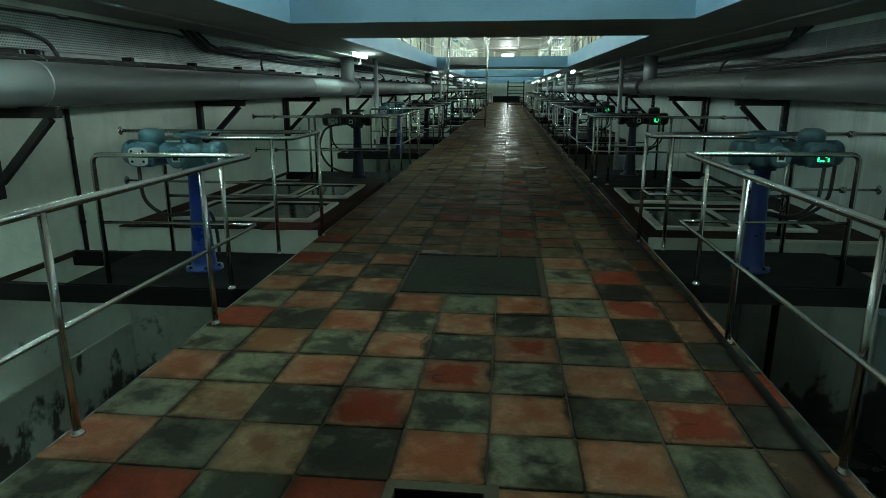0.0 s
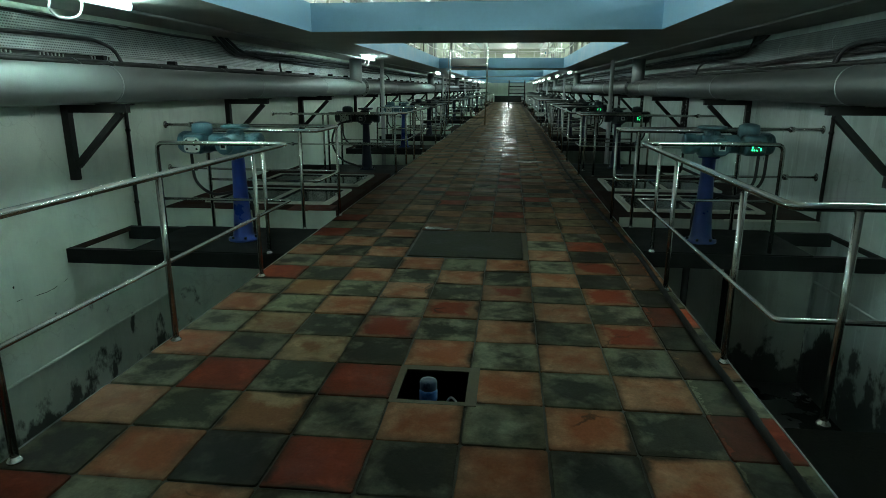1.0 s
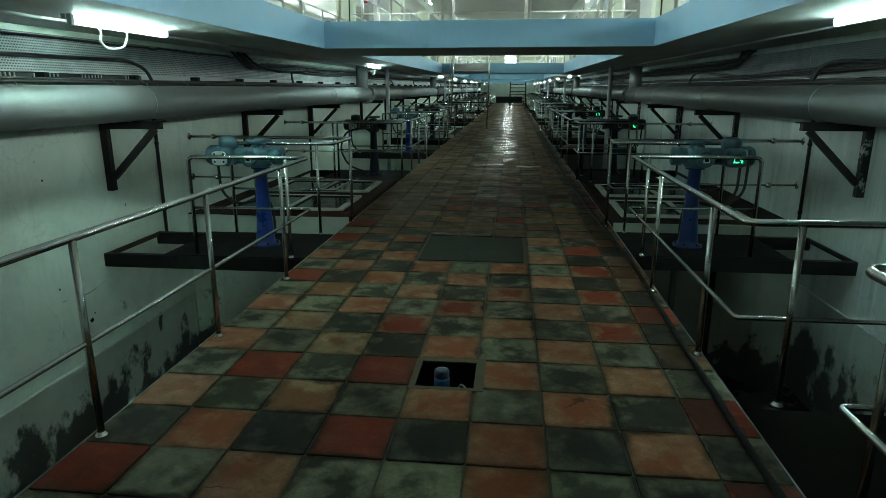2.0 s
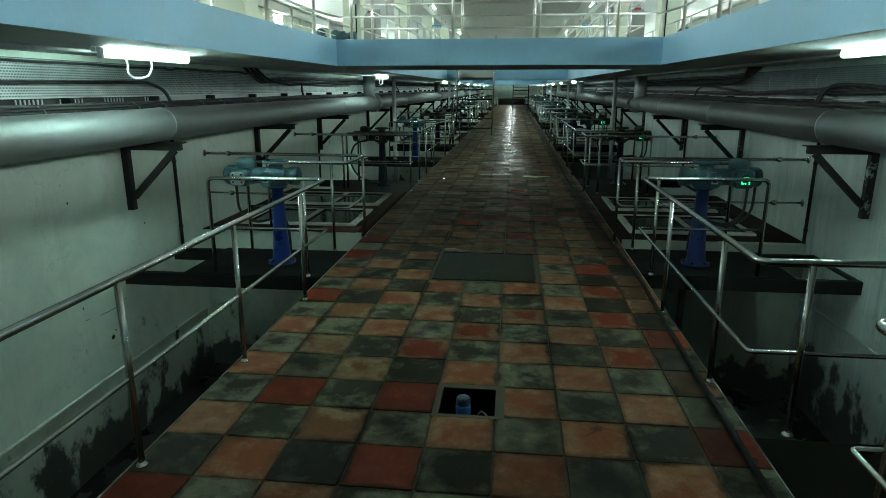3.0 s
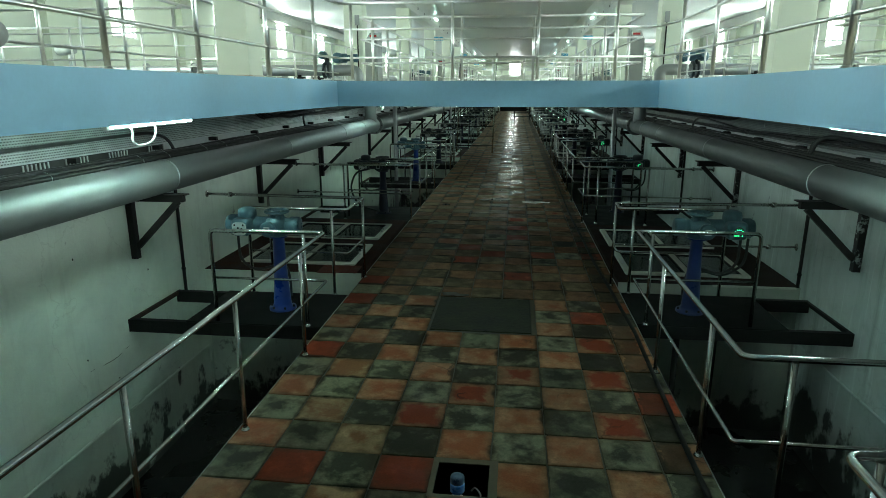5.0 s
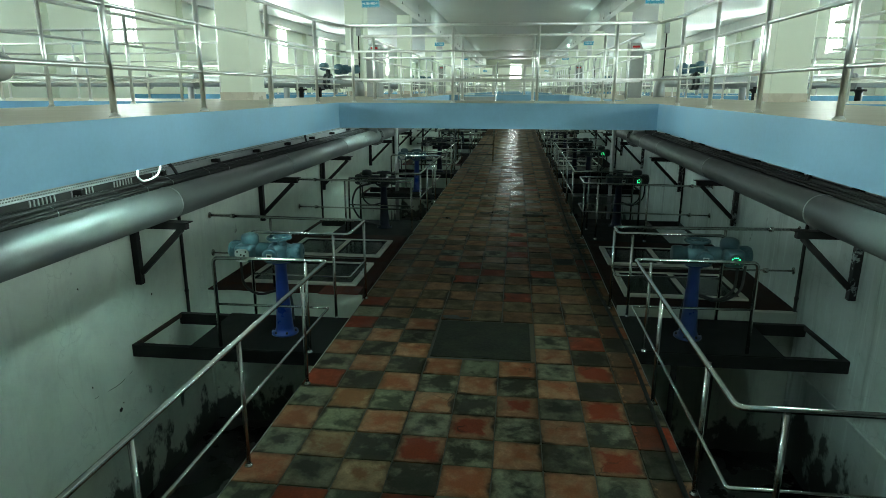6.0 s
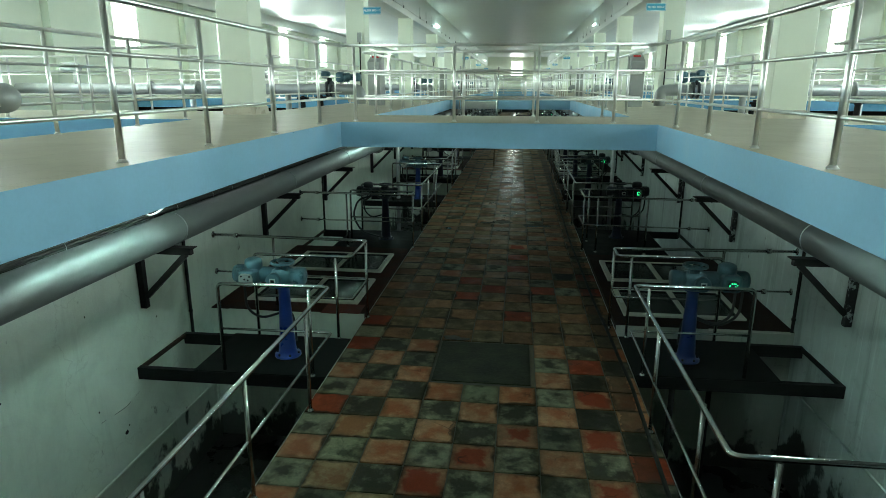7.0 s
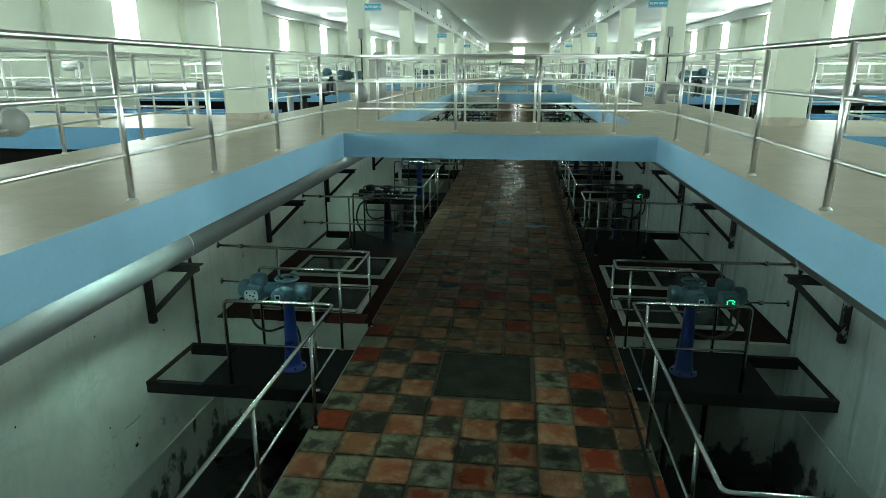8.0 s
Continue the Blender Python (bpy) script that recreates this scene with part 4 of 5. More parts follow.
        for i, row in enumerate(("01110", "10001", "10010", "10001", "11101")):
            for j, on in enumerate(row):
                if on == "1":
                    x, z = mx * -0.38 - 0.048 + 0.02 * j, 1.076 - 0.016 * i
                    lathe(bm, (x + 0.008, -0.2115, z + 0.006), [(0.0072, 0.0), (0.0072, -0.003), (0.003, -0.0045)], 8, "Y")
        part("lit_digits", bm, M["led"], tb, "lit green digits")
    return g


for k in range(BAYS):
    y = k * BAY
    platform(WL, FL - 0.005, -3.58, y + 5.0, y + 6.13, -1)
    platform(FR + 0.005, WR, 3.17, y + 5.5, y + 6.64, 1)
    platform(WL, FL - 0.005, -3.62, y + 10.62, y + 12.36, -1)
    platform(WL, FL - 0.005, -3.62, y + 16.1, y + 17.25, -1)
    platform(FR + 0.005, WR, 3.15, y + 10.75, y + 13.1, 1)
    platform(FR + 0.005, WR, 3.15, y + 17.75, y + 18.7, 1)

WEST, WEST_D, WEST_F = (-2.63, 5.55), (-2.66, 11.6), (-2.74, 16.6)
EAST, EAST_D, EAST_F = (2.24, 6.0), (2.35, 12.35), (2.35, 18.2)
west = valve_actuator(pose(*WEST, 0.002), "teal", "grey-teal electric valve actuator on a royal blue pedestal", False, 1)
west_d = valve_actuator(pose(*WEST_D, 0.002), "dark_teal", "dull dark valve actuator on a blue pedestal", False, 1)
valve_actuator(pose(*EAST, 0.002), "teal", "grey-teal valve actuator with a lit green display", True, -1)
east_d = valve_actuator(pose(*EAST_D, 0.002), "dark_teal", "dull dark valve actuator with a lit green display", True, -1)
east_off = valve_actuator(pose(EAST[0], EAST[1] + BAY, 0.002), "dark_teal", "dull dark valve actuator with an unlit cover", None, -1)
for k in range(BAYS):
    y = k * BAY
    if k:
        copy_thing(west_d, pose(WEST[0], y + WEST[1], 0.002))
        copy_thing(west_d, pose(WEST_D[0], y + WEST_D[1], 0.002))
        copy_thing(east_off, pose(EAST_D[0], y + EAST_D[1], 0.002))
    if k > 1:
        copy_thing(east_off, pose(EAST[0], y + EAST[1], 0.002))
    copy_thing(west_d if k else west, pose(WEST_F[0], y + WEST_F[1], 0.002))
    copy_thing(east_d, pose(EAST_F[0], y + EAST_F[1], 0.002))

for k in range(BAYS):
    bm = B()
    y = k * BAY + 11.4
    sweep(bm, rounded([(-2.9, y, 0.98), (-3.2, y - 0.02, 0.9), (-3.32, y - 0.05, 0.55), (-3.15, y - 0.02, 0.2), (-2.75, y + 0.1, 0.06), (-2.6, y + 0.2, 0.02)], 0.2, 6), 0.02, 8)
    solid("cable", bm, M["cable"], "thick black cable hoop beside a valve actuator", "cable", group="actuator cables")

# ------------------------------------------------------------------ slabs with glazed hatches
def hatch(x0, x1, y0, y1, z):
    g = thing("inspection_hatch", "cream framed glazed inspection hatch in the slab", "hatch", "inspection hatches")
    w, xm = 0.09, x0 + (x1 - x0) * 0.52
    for a, b, c, d in ((x0, x1, y0, y0 + w), (x0, x1, y1 - w, y1), (x0, x0 + w, y0 + w, y1 - w), (x1 - w, x1, y0 + w, y1 - w), (xm - w / 2, xm + w / 2, y0 + w, y1 - w)):
        bm = B()
        box(bm, a, b, c, d, z, z + 0.035)
        bevel(bm, 0.006)
        part("frame_bar", bm, M["frame_white"], g)
    for a, b in ((x0 + w, xm - w / 2), (xm + w / 2, x1 - w)):
        bm = B()
        box(bm, a, b, y0 + w, y1 - w, z + 0.008, z + 0.016)
        part("pane", bm, M["glass"], g)
        bm = B()
        for p, q, u, v in ((a, b, y0 + w, y0 + w + 0.018), (a, b, y1 - w - 0.018, y1 - w), (a, a + 0.018, y0 + w + 0.018, y1 - w - 0.018), (b - 0.018, b, y0 + w + 0.018, y1 - w - 0.018)):
            box(bm, p, q, u, v, z + 0.018, z + 0.03)
        bmesh.ops.remove_doubles(bm, verts=bm.verts, dist=0.0005)
        part("inner_frame", bm, M["black_steel"], g, "dark inner frame")
    for yy in (0.42, 0.55):
        bm = B()
        ym = y0 + (y1 - y0) * yy
        xh = x1 - w / 2 if x0 < 0 else x0 + w / 2
        lathe(bm, (xh, ym, z + 0.035), [(0.022, 0), (0.022, 0.01), (0.012, 0.02), (0.012, 0.035), (0.02, 0.045)], 10)
        part("knob", bm, M["label"], g, "small pale knob")


for k in range(BAYS):
    y = k * BAY
    for nm, x0, x1, hx0, hx1 in (("w", WL + 0.002, FL - 0.004, -3.9, -2.17), ("e", FR + 0.004, WR - 0.002, 1.69, 3.36)):
        bm = B()
        box(bm, x0, x1, y + 6.86, y + 10.55, PIT, 0.075, 0, 0, 1)
        bm.normal_update()
        for f in bm.faces:
            if abs(f.normal.x) > 0.9:
                f.material_index = 1
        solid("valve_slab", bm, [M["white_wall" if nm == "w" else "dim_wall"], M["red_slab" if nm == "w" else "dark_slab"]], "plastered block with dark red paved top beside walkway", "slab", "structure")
        rn = random.Random(k * 2 + (nm == "e"))
        if nm == "e":
            bm = B()
            box(bm, 2.75, WR - 0.06, y + 6.83, y + 6.872, 0.06, 0.081)
            bevel(bm, 0.004)
            solid("slab_nosing", bm, M["frame_white"], "chipped pale nosing along the slab edge", "nosing", "structure")
        else:
            solid_top = thing("edge_tiles", "broken red tiles along the slab edge", "tiles", "slab edge tiles")
            solid_top["kind"] = "structure"
            q = x0 + 0.02
            while q < x1 - 0.1:
                wq = min(rn.uniform(0.16, 0.3), x1 - 0.01 - q)
                bm = B()
                box(bm, q, q + wq - 0.008, y + 6.86 - rn.uniform(0.0, 0.045), y + 7.2, 0.074, 0.082 + rn.uniform(0, 0.004))
                part("tile", bm, M["red_tile"] if q > -2.75 or rn.random() < 0.15 else M["red_slab"], solid_top)
                q += wq
        hatch(hx0, hx1, y + 7.22, y + 8.42, 0.075)
        hatch(hx0, hx1, y + 8.85, y + 10.03, 0.075)

# landing at the east side
for y in (-1.0,):
    bm = B()
    box(bm, FR + 0.004, WR - 0.002, y, y + 3.17, PIT, -0.012)
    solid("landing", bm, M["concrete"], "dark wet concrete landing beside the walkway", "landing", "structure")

# ------------------------------------------------------------------ pipes, brackets, trays
def bracket(x, y, s):
    """Welded triangle on the wall: leg, arm and diagonal."""
    g = thing("pipe_bracket", "black welded steel wall bracket under the pipe", "bracket", "pipe brackets")
    a = -s
    def bar(p, q, w, nm):
        bm = B()
        p, q = Vector(p), Vector(q)
        d = (q - p).normalized()
        n = Vector((-d.z, 0, d.x))
        hw = Vector((0, w / 2, 0))
        vs = [bm.verts.new(v) for v in (p - n * w / 2 - hw, p + n * w / 2 - hw, p + n * w / 2 + hw, p - n * w / 2 + hw, q - n * w / 2 - hw, q + n * w / 2 - hw, q + n * w / 2 + hw, q - n * w / 2 + hw)]
        for idx in ((0, 1, 2, 3), (4, 5, 6, 7), (0, 1, 5, 4), (1, 2, 6, 5), (2, 3, 7, 6), (3, 0, 4, 7)):
            bm.faces.new([vs[i] for i in idx])
        part(nm, bm, M["chipped" if nm == "leg" and s > 0 else "bracket"], g)
    bar((x + a * 0.04, y, 0.66), (x + a * 0.04, y, 1.415), 0.075, "leg")
    bar((x + a * 0.08, y, 1.377), (x + a * 0.70, y, 1.377), 0.075, "arm")
    bar((x + a * 0.08, y + 0.0, 0.80), (x + a * 0.62, y, 1.335), 0.062, "brace")
    bm = B()
    box(bm, min(x + a * 0.4, x + a * 0.74), max(x + a * 0.4, x + a * 0.74), y - 0.06, y + 0.06, 1.4155, 1.428)
    part("seat_plate", bm, M["bracket"], g)
    return g


for s, wx, ys, end in ((-1, WL, (1.6, 5.25, 8.93, 12.46), 16.2), (1, WR, (1.9, 5.64, 9.5, 13.14), 16.7)):
    a = -s
    px = wx + a * 0.42
    PR, PZ = 0.185, 1.612
    for k in range(BAYS):
        y = k * BAY
        for v in ys:
            bracket(wx, y + v, s)
        g = thing("pipe", "thick aluminium painted pipe on wall brackets", "pipe", "gallery pipes")
        ya = y - (BAY - end) + 0.06 if k else Y0 + 0.05
        bm = B()
        sweep(bm, rounded([(px, ya, PZ), (px, y + end, PZ)], 0.1), PR, 28)
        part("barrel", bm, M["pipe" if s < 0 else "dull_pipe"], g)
        for v in ys[1:] + (ys[-1] + 1.9,):
            bm = B()
            lathe(bm, (px, y + v + 0.12, PZ), [(PR + 0.003, 0), (PR + 0.006, 0.004), (PR + 0.006, 0.012), (PR + 0.003, 0.016)], 28, "Y")
            part("weld_ring", bm, M["galv"], g)
        for d in (0.0, 0.045):
            bm = B()
            lathe(bm, (px, y + end - 0.02 + d, PZ), [(PR + 0.075, 0), (PR + 0.075, 0.03)], 28, "Y")
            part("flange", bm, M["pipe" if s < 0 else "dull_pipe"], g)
        for i in range(10):
            bm = B()
            an = 2 * math.pi * i / 10
            cyl(bm, (px + math.cos(an) * (PR + 0.045), y + end - 0.045, PZ + math.sin(an) * (PR + 0.045)), (px + math.cos(an) * (PR + 0.045), y + end + 0.08, PZ + math.sin(an) * (PR + 0.045)), 0.014, seg=6)
            part("bolt", bm, M["black_steel"], g)
        bm = B()
        sweep(bm, [(px, y + end - 0.38, PZ + 0.05), (px, y + end - 0.38, SOFFIT)], 0.16, 24)
        part("riser", bm, M["light_pipe" if s > 0 else "pipe"], g)
        # grey conduit pipe that stands behind the rail
        bm = B()
        cyl(bm, (px - a * -0.55, y + end + 0.35, PIT), (px - a * -0.55, y + end + 0.35, SOFFIT), 0.055, seg=12)
        solid("standpipe", bm, M["galv"], "grey upright pipe between pit and deck", "pipe", group="standpipes")
        for v in (ys[1] + (1.0 if s < 0 else 1.25), ys[2] + 3.4):
            bm = B()
            cyl(bm, (wx + a * 0.03, y + v, -0.1), (wx + a * 0.03, y + v, 1.4), 0.022, seg=8)
            cd = thing("conduit", "thin dark conduit down the wall", "conduit", "wall conduits")
            part("tube", bm, M["bracket"], cd)
            for zc in (0.25, 1.1):
                bm = B()
                lathe(bm, (wx + a * 0.03, y + v, zc), [(0.029, -0.014), (0.029, 0.014)], 10)
                part("clamp", bm, M["black_steel"], cd)
    # cable trays along the wall above the pipe
    g = thing("cable_tray", "galvanised perforated cable tray along the wall", "cable tray", "cable trays")
    p0, p1 = (1.92, 2.27) if s < 0 else (1.88, 2.25)
    bm = B()
    xa, xb = sorted((wx + a * 0.02, wx + a * 0.032))
    box(bm, xa, xb, Y0 + 0.02, Y1 - 0.02, p0, p1)
    part("web", bm, M["tray" if s < 0 else "tray_dark"], g)
    bm = B()
    xa, xb = sorted((wx + a * 0.032, wx + a * 0.07))
    box(bm, xa, xb, Y0 + 0.02, Y1 - 0.02, p0, p0 + 0.006)
    part("lip", bm, M["galv"], g)
    bm = B()
    xa, xb = sorted((wx + a * 0.10, wx + a * 0.112))
    box(bm, xa, xb, Y0 + 0.02, Y1 - 0.02, 1.735, 1.80)
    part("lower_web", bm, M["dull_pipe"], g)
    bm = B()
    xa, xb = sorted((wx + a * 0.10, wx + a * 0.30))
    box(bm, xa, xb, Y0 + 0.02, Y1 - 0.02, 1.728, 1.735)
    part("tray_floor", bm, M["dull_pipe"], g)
    yy = -5.9 if s < 0 else -5.97
    while yy < Y1:
        bm = B()
        xa, xb = sorted((wx + a * 0.002, wx + a * 0.13))
        box(bm, xa, xb, yy, yy + 0.06, p0 - 0.055, p0 - 0.004)
        solid("tray_arm", bm, M["black_steel"], "short black tray support arm on the wall", "bracket", group="tray arms")
        yy += 1.465
    # the west gap's shadowed stretch is coloured dark; the channel itself is pale
    xa, xb = sorted((wx + a * 0.004, wx + a * 0.016))
    for nm, lo, hi, mt in (("dark grimy channel", Y0 + 0.02, 6.1, "dull_cable"), ("pale galvanised channel", 6.1, Y1 - 0.02, "galv")) if s < 0 else (("pale galvanised channel", Y0 + 0.02, Y1 - 0.02, "galv"),):
        bm = B()
        box(bm, xa, xb, lo, hi, p0 - 0.085, p0 - 0.005)
        part("back_channel", bm, M[mt], g, nm)
    for i in range(22 if s < 0 else 21):
        bm = B()
        d, z = 0.13 + 0.03 * (i % 6), 1.752 + 0.032 * (i // 6) + 0.006 * (i % 3)
        sweep(bm, wobble([(wx + a * d, Y0 + 0.05, z), (wx + a * d, Y1 - 0.05, z)], 0.012, i + 40 * s, 0.8), 0.014, 6)
        solid("cable", bm, M["dull_cable" if i % 3 else "cable"], "dusty black power cable lying along the tray", "cable", group="tray cables")
    if s < 0:
        runs = [[(0.05, Y0 + 0.05, 2.235), (0.05, 6.4, 2.243), (0.07, 8.5, 2.25), (0.09, 8.85, 2.22), (0.11, 9.14, 2.07), (0.10, 9.5, 2.17), (0.10, 11.3, 2.21), (0.10, Y1 - 0.05, 2.2)]]
        runs += [[(0.045, Y0 + 0.05, 2.10), (0.045, 2.2, 2.075)]]
        for q in range(4):
            runs += [[(0.05 + 0.03 * (q % 2), 8.6 + 0.12 * q, 2.335), (0.09 + 0.02 * q, 9.1 + 0.06 * q, 2.09 + 0.02 * q), (0.12, 9.7 + 0.2 * q, 2.17 - 0.03 * q), (0.10 + 0.03 * (q % 2), 12.0, 2.22 - 0.035 * q), (0.10, Y1 - 0.05, 2.22 - 0.035 * q)]]
    else:
        runs = [[(0.06 + 0.016 * q, Y0 + 0.05, 2.05 - 0.022 * q), (0.06 + 0.016 * q, 6.1, 2.03 - 0.022 * q), (0.07 + 0.016 * q, 9.1, 1.95 - 0.012 * q), (0.07 + 0.016 * q, Y1 - 0.05, 1.95 - 0.012 * q)] for q in range(4)]
        runs += [[(0.03 + 0.03 * q, 9.05 + 0.08 * q, 2.335), (0.09, 9.3 + 0.1 * q, 2.22 - 0.03 * q), (0.10 + 0.025 * (q % 2), 10.2, 2.20 - 0.04 * q), (0.10 + 0.025 * (q % 2), Y1 - 0.05, 2.19 - 0.045 * q)] for q in range(4)]
    for i, run in enumerate(runs):
        bm = B()
        thick = 0.022 if run[0][1] > 5 else 0.014
        sweep(bm, wobble(rounded([(wx + a * d, y, z) for d, y, z in run], 0.15, 4), 0.012, i + 77 * s, 0.7), thick, 7)
        solid("cable", bm, M["dull_cable" if i % 2 else "cable"], "dusty black cable sagging across the tray", "cable", group="tray cables")
    # pale ties and tags hanging on the bundles
    rt = random.Random(8 + s)
    yy = -1.0
    while yy < 24:
        bm = B()
        zz = rt.choice((1.735, 1.735, 2.04))
        dd = 0.31 if zz < 2 else 0.09
        sweep(bm, rounded([(wx + a * dd * 0.7, yy, zz + 0.13), (wx + a * dd, yy + 0.01, zz + 0.08), (wx + a * dd, yy - 0.02, zz - 0.01)], 0.04), 0.003, 5)
        solid("cable_tie", bm, M["cabinet"], "thin pale cable tie round the tray cables", "cable tie", group="cable ties")
        yy += rt.uniform(0.5, 1.5) * (1 if s < 0 else 2.5)
    for c in (2.6, 3.78, 4.33, 5.0, 5.75) if s < 0 else (5.2, 8.2):
        for q in range(7):
            bm = B()
            y = c + q * 0.052
            xa, xb = sorted((wx + a * 0.034, wx + a * 0.042))
            box(bm, xa, xb, y, y + 0.015, p0 - 0.075, p0 - 0.012)
            solid("cable_tag", bm, M["cabinet"], "small white cable tag in the tray gap", "tag", group="cable tags")
    for k in range(BAYS):
        for v, side in ((6.03, 1), (10.95, -1)) if s < 0 else ((6.66, 1), (6.72, 1), (11.9, 1)):
            bm = B()
            y = k * BAY + v
            if s < 0:
                run = [(0.045, 4.2, 2.075), (0.05, 2.4, 2.055), (0.06, 1.0, 2.07), (0.09, 0.28, 2.075), (0.16, 0.05, 1.99), (0.22, 0.0, 1.80)]
            else:
                run = [(0.06, 2.2, 1.95), (0.10, 1.3, 2.0), (0.13, 0.6, 2.05), (0.15, 0.25, 2.045), (0.19, 0.06, 1.97), (0.22, 0.0, 1.79)]
            sweep(bm, rounded([(wx + a * d, y - side * q, z) for d, q, z in run], 0.2, 6), 0.02, 8)
            solid("cable", bm, M["cable"], "thick black cable looping down to the lower tray", "cable", group="tray cables")
    # small conduit under the soffit
    bm = B()
    sweep(bm, [(wx + a * 0.75, Y0 + 0.05, SOFFIT - 0.02), (wx + a * 0.75, Y1 - 0.05, SOFFIT - 0.02)], 0.014, 8)
    solid("conduit", bm, M["galv"], "thin conduit clipped under the soffit", "conduit", group="soffit conduits")

# cracks and chipped holes in the west wall
for nm, pts, r in (("a", ((5.0, -0.30), (4.75, -0.36), (4.56, -0.35), (4.28, -0.33)), 0.003),):
    bm = B()
    sweep(bm, wobble([(WL, y, z) for y, z in pts], 0.012, len(pts), 0.08), r, 5)
    solid("wall_crack", bm, M["black_steel"], "thin dark crack in the plaster wall", "crack", "structure")
for y, z, q in ((4.66, -0.67, 0.03), (4.27, 0.91, 0.012), (4.27, -0.19, 0.012), (3.1, 0.55, 0.012), (2.5, -0.8, 0.02), (5.5, 0.45, 0.014), (4.72, -0.61, 0.012)):
    bm = B()
    rg = random.Random(int(y * 100))
    vs = [bm.verts.new((WL + 0.0015, y + q * rg.uniform(0.5, 1.2) * math.cos(i * 0.7854), z + q * rg.uniform(0.5, 1.5) * math.sin(i * 0.7854))) for i in range(8)]
    f = bm.faces.new(vs)
    r = bmesh.ops.extrude_face_region(bm, geom=[f])
    for v in [e for e in r["geom"] if isinstance(e, bmesh.types.BMVert)]:
        v.co.x -= 0.004
    solid("chipped_hole", bm, M["black_steel"], "small dark chipped hole in the plaster", "hole", "structure")
# ------------------------------------------------------------------ tube lamps under the deck
def tube_lamp(x, y, z, s, looped):
    g = thing("tube_lamp", "lit fluorescent tube lamp under the deck edge", "lamp", "gallery lamps", pose(x, y, z))
    bm = B()
    xa, xb = sorted((s * 0.022, s * 0.068))
    box(bm, xa, xb, -0.71, 0.66, -0.045, 0.0)
    bevel(bm, 0.006)
    part("housing", bm, M["lamp_body"], g)
    bm = B()
    bend = [(0, 0.655 + 0.022 * math.sin(math.pi * i / 8), -0.042 - 0.022 * math.cos(math.pi * i / 8)) for i in range(9)]
    sweep(bm, [(0, -0.67, bend[0][2])] + bend + [(0, -0.67, bend[-1][2])], 0.0155, 10)
    part("tube", bm, M["tube"], g, "glowing white folded tube")
    bm = B()
    box(bm, -0.021, 0.021, -0.71, -0.665, -0.09, -0.002)
    bevel(bm, 0.005)
    part("socket", bm, M["lamp_body"], g)
    bm = B()
    xa, xb = sorted((-s * 0.004, s * 0.03))
    box(bm, xa, xb, 0.49, 0.505, -0.078, -0.02)
    part("clip", bm, M["lamp_body"], g)
    if looped:
        bm = B()
        loop = [(-0.42, -0.05), (-0.365, -0.12), (-0.40, -0.185), (-0.33, -0.238), (-0.20, -0.24), (-0.07, -0.21), (-0.01, -0.13), (-0.02, -0.05)]
        sweep(bm, rounded([(-s * 0.025, y, z) for y, z in loop], 0.06, 5), 0.0095, 8)
        part("flex", bm, M["lamp_body"], g, "white looped flex")
    return g


LAMPS_W = (4.21, 14.4, 28.9, 36.7, 44.5, 52.3, 60.0, 67.9, 76.0)
LAMPS_E = (3.74, 28.4, 36.2, 44.0, 51.8, 59.5, 67.4, 75.6)
for x, s, ys in ((-3.22, -1, LAMPS_W), (2.77, 1, LAMPS_E)):
    for y in ys:
        tube_lamp(x, y, SOFFIT - 0.001, s, s < 0 and y < 15)

# thin tubes added to draw the ledge line of the lower wall
for k in range(BAYS):
    for wx, a, z, ya, yb in ((WL, 1, -1.06, 0.6, 6.75), (WR, -1, -0.63, 2.4, 6.75)):
        bm = B()
        y = k * BAY
        sweep(bm, rounded([(wx + a * 0.025, y + ya, z), (wx + a * 0.025, y + yb, z), (wx + a * 0.025, y + yb, PIT)], 0.03), 0.014, 8)
        solid("conduit", bm, M["white_wall" if wx < 0 else "east_wall"], "painted tube standing for the ledge line low on the pit wall", "conduit", group="pit conduits")
    for x, y in ((-2.2, 5.9), (2.0, 5.5), (2.75, 6.5)):
        bm = B()
        cyl(bm, (x, k * BAY + y + 0.06, PIT), (x, k * BAY + y + 0.06, -0.16), 0.035, seg=10)
        solid("riser_rod", bm, M["black_steel"], "dark steel rod under a valve platform", "rod", group="riser rods")
for nm, x0, x1 in (("w", FL - 0.003, FL), ("e", FR, FR + 0.003)):
    bm = B()
    box(bm, x0, x1, Y0, Y1, -0.05, -0.001)
    solid("edge_strip", bm, M["galv"], "thin metal strip along the walkway edge", "edge strip", "structure")

# ------------------------------------------------------------------ walkway pieces
bm = B()
box(bm, -0.775, 0.345, 5.09, 6.2, -0.03, 0.0015)
bevel(bm, 0.004)
solid("cover_plate", bm, M["cover"], "dark steel cover plate let into the paving", "cover plate")
bm = B()
box(bm, 0.352, 0.397, 5.05, 6.22, -0.034, -0.002)
solid("cement_strip", bm, M["cement"], "rough cement strip beside the cover plate", "cement", "structure")
bm = B()
box(bm, -0.3, -0.12, 5.11, 5.135, -0.005, 0.003)
solid("lifting_slot", bm, M["black_steel"], "dark lifting slot in the cover plate", "slot", "structure")
bm = B()
for a, b, c, d in ((PX0 - 0.04, PX1 + 0.06, PY0 - 0.035, PY0), (PX0 - 0.04, PX1 + 0.06, PY1, PY1 + 0.055), (PX0 - 0.04, PX0, PY0, PY1), (PX1, PX1 + 0.06, PY0, PY1)):
    box(bm, a, b, c, d, -0.2, 0.002)
solid("pit_rim", bm, M["cement"], "rough cement rim round the sensor pit", "rim", "structure")
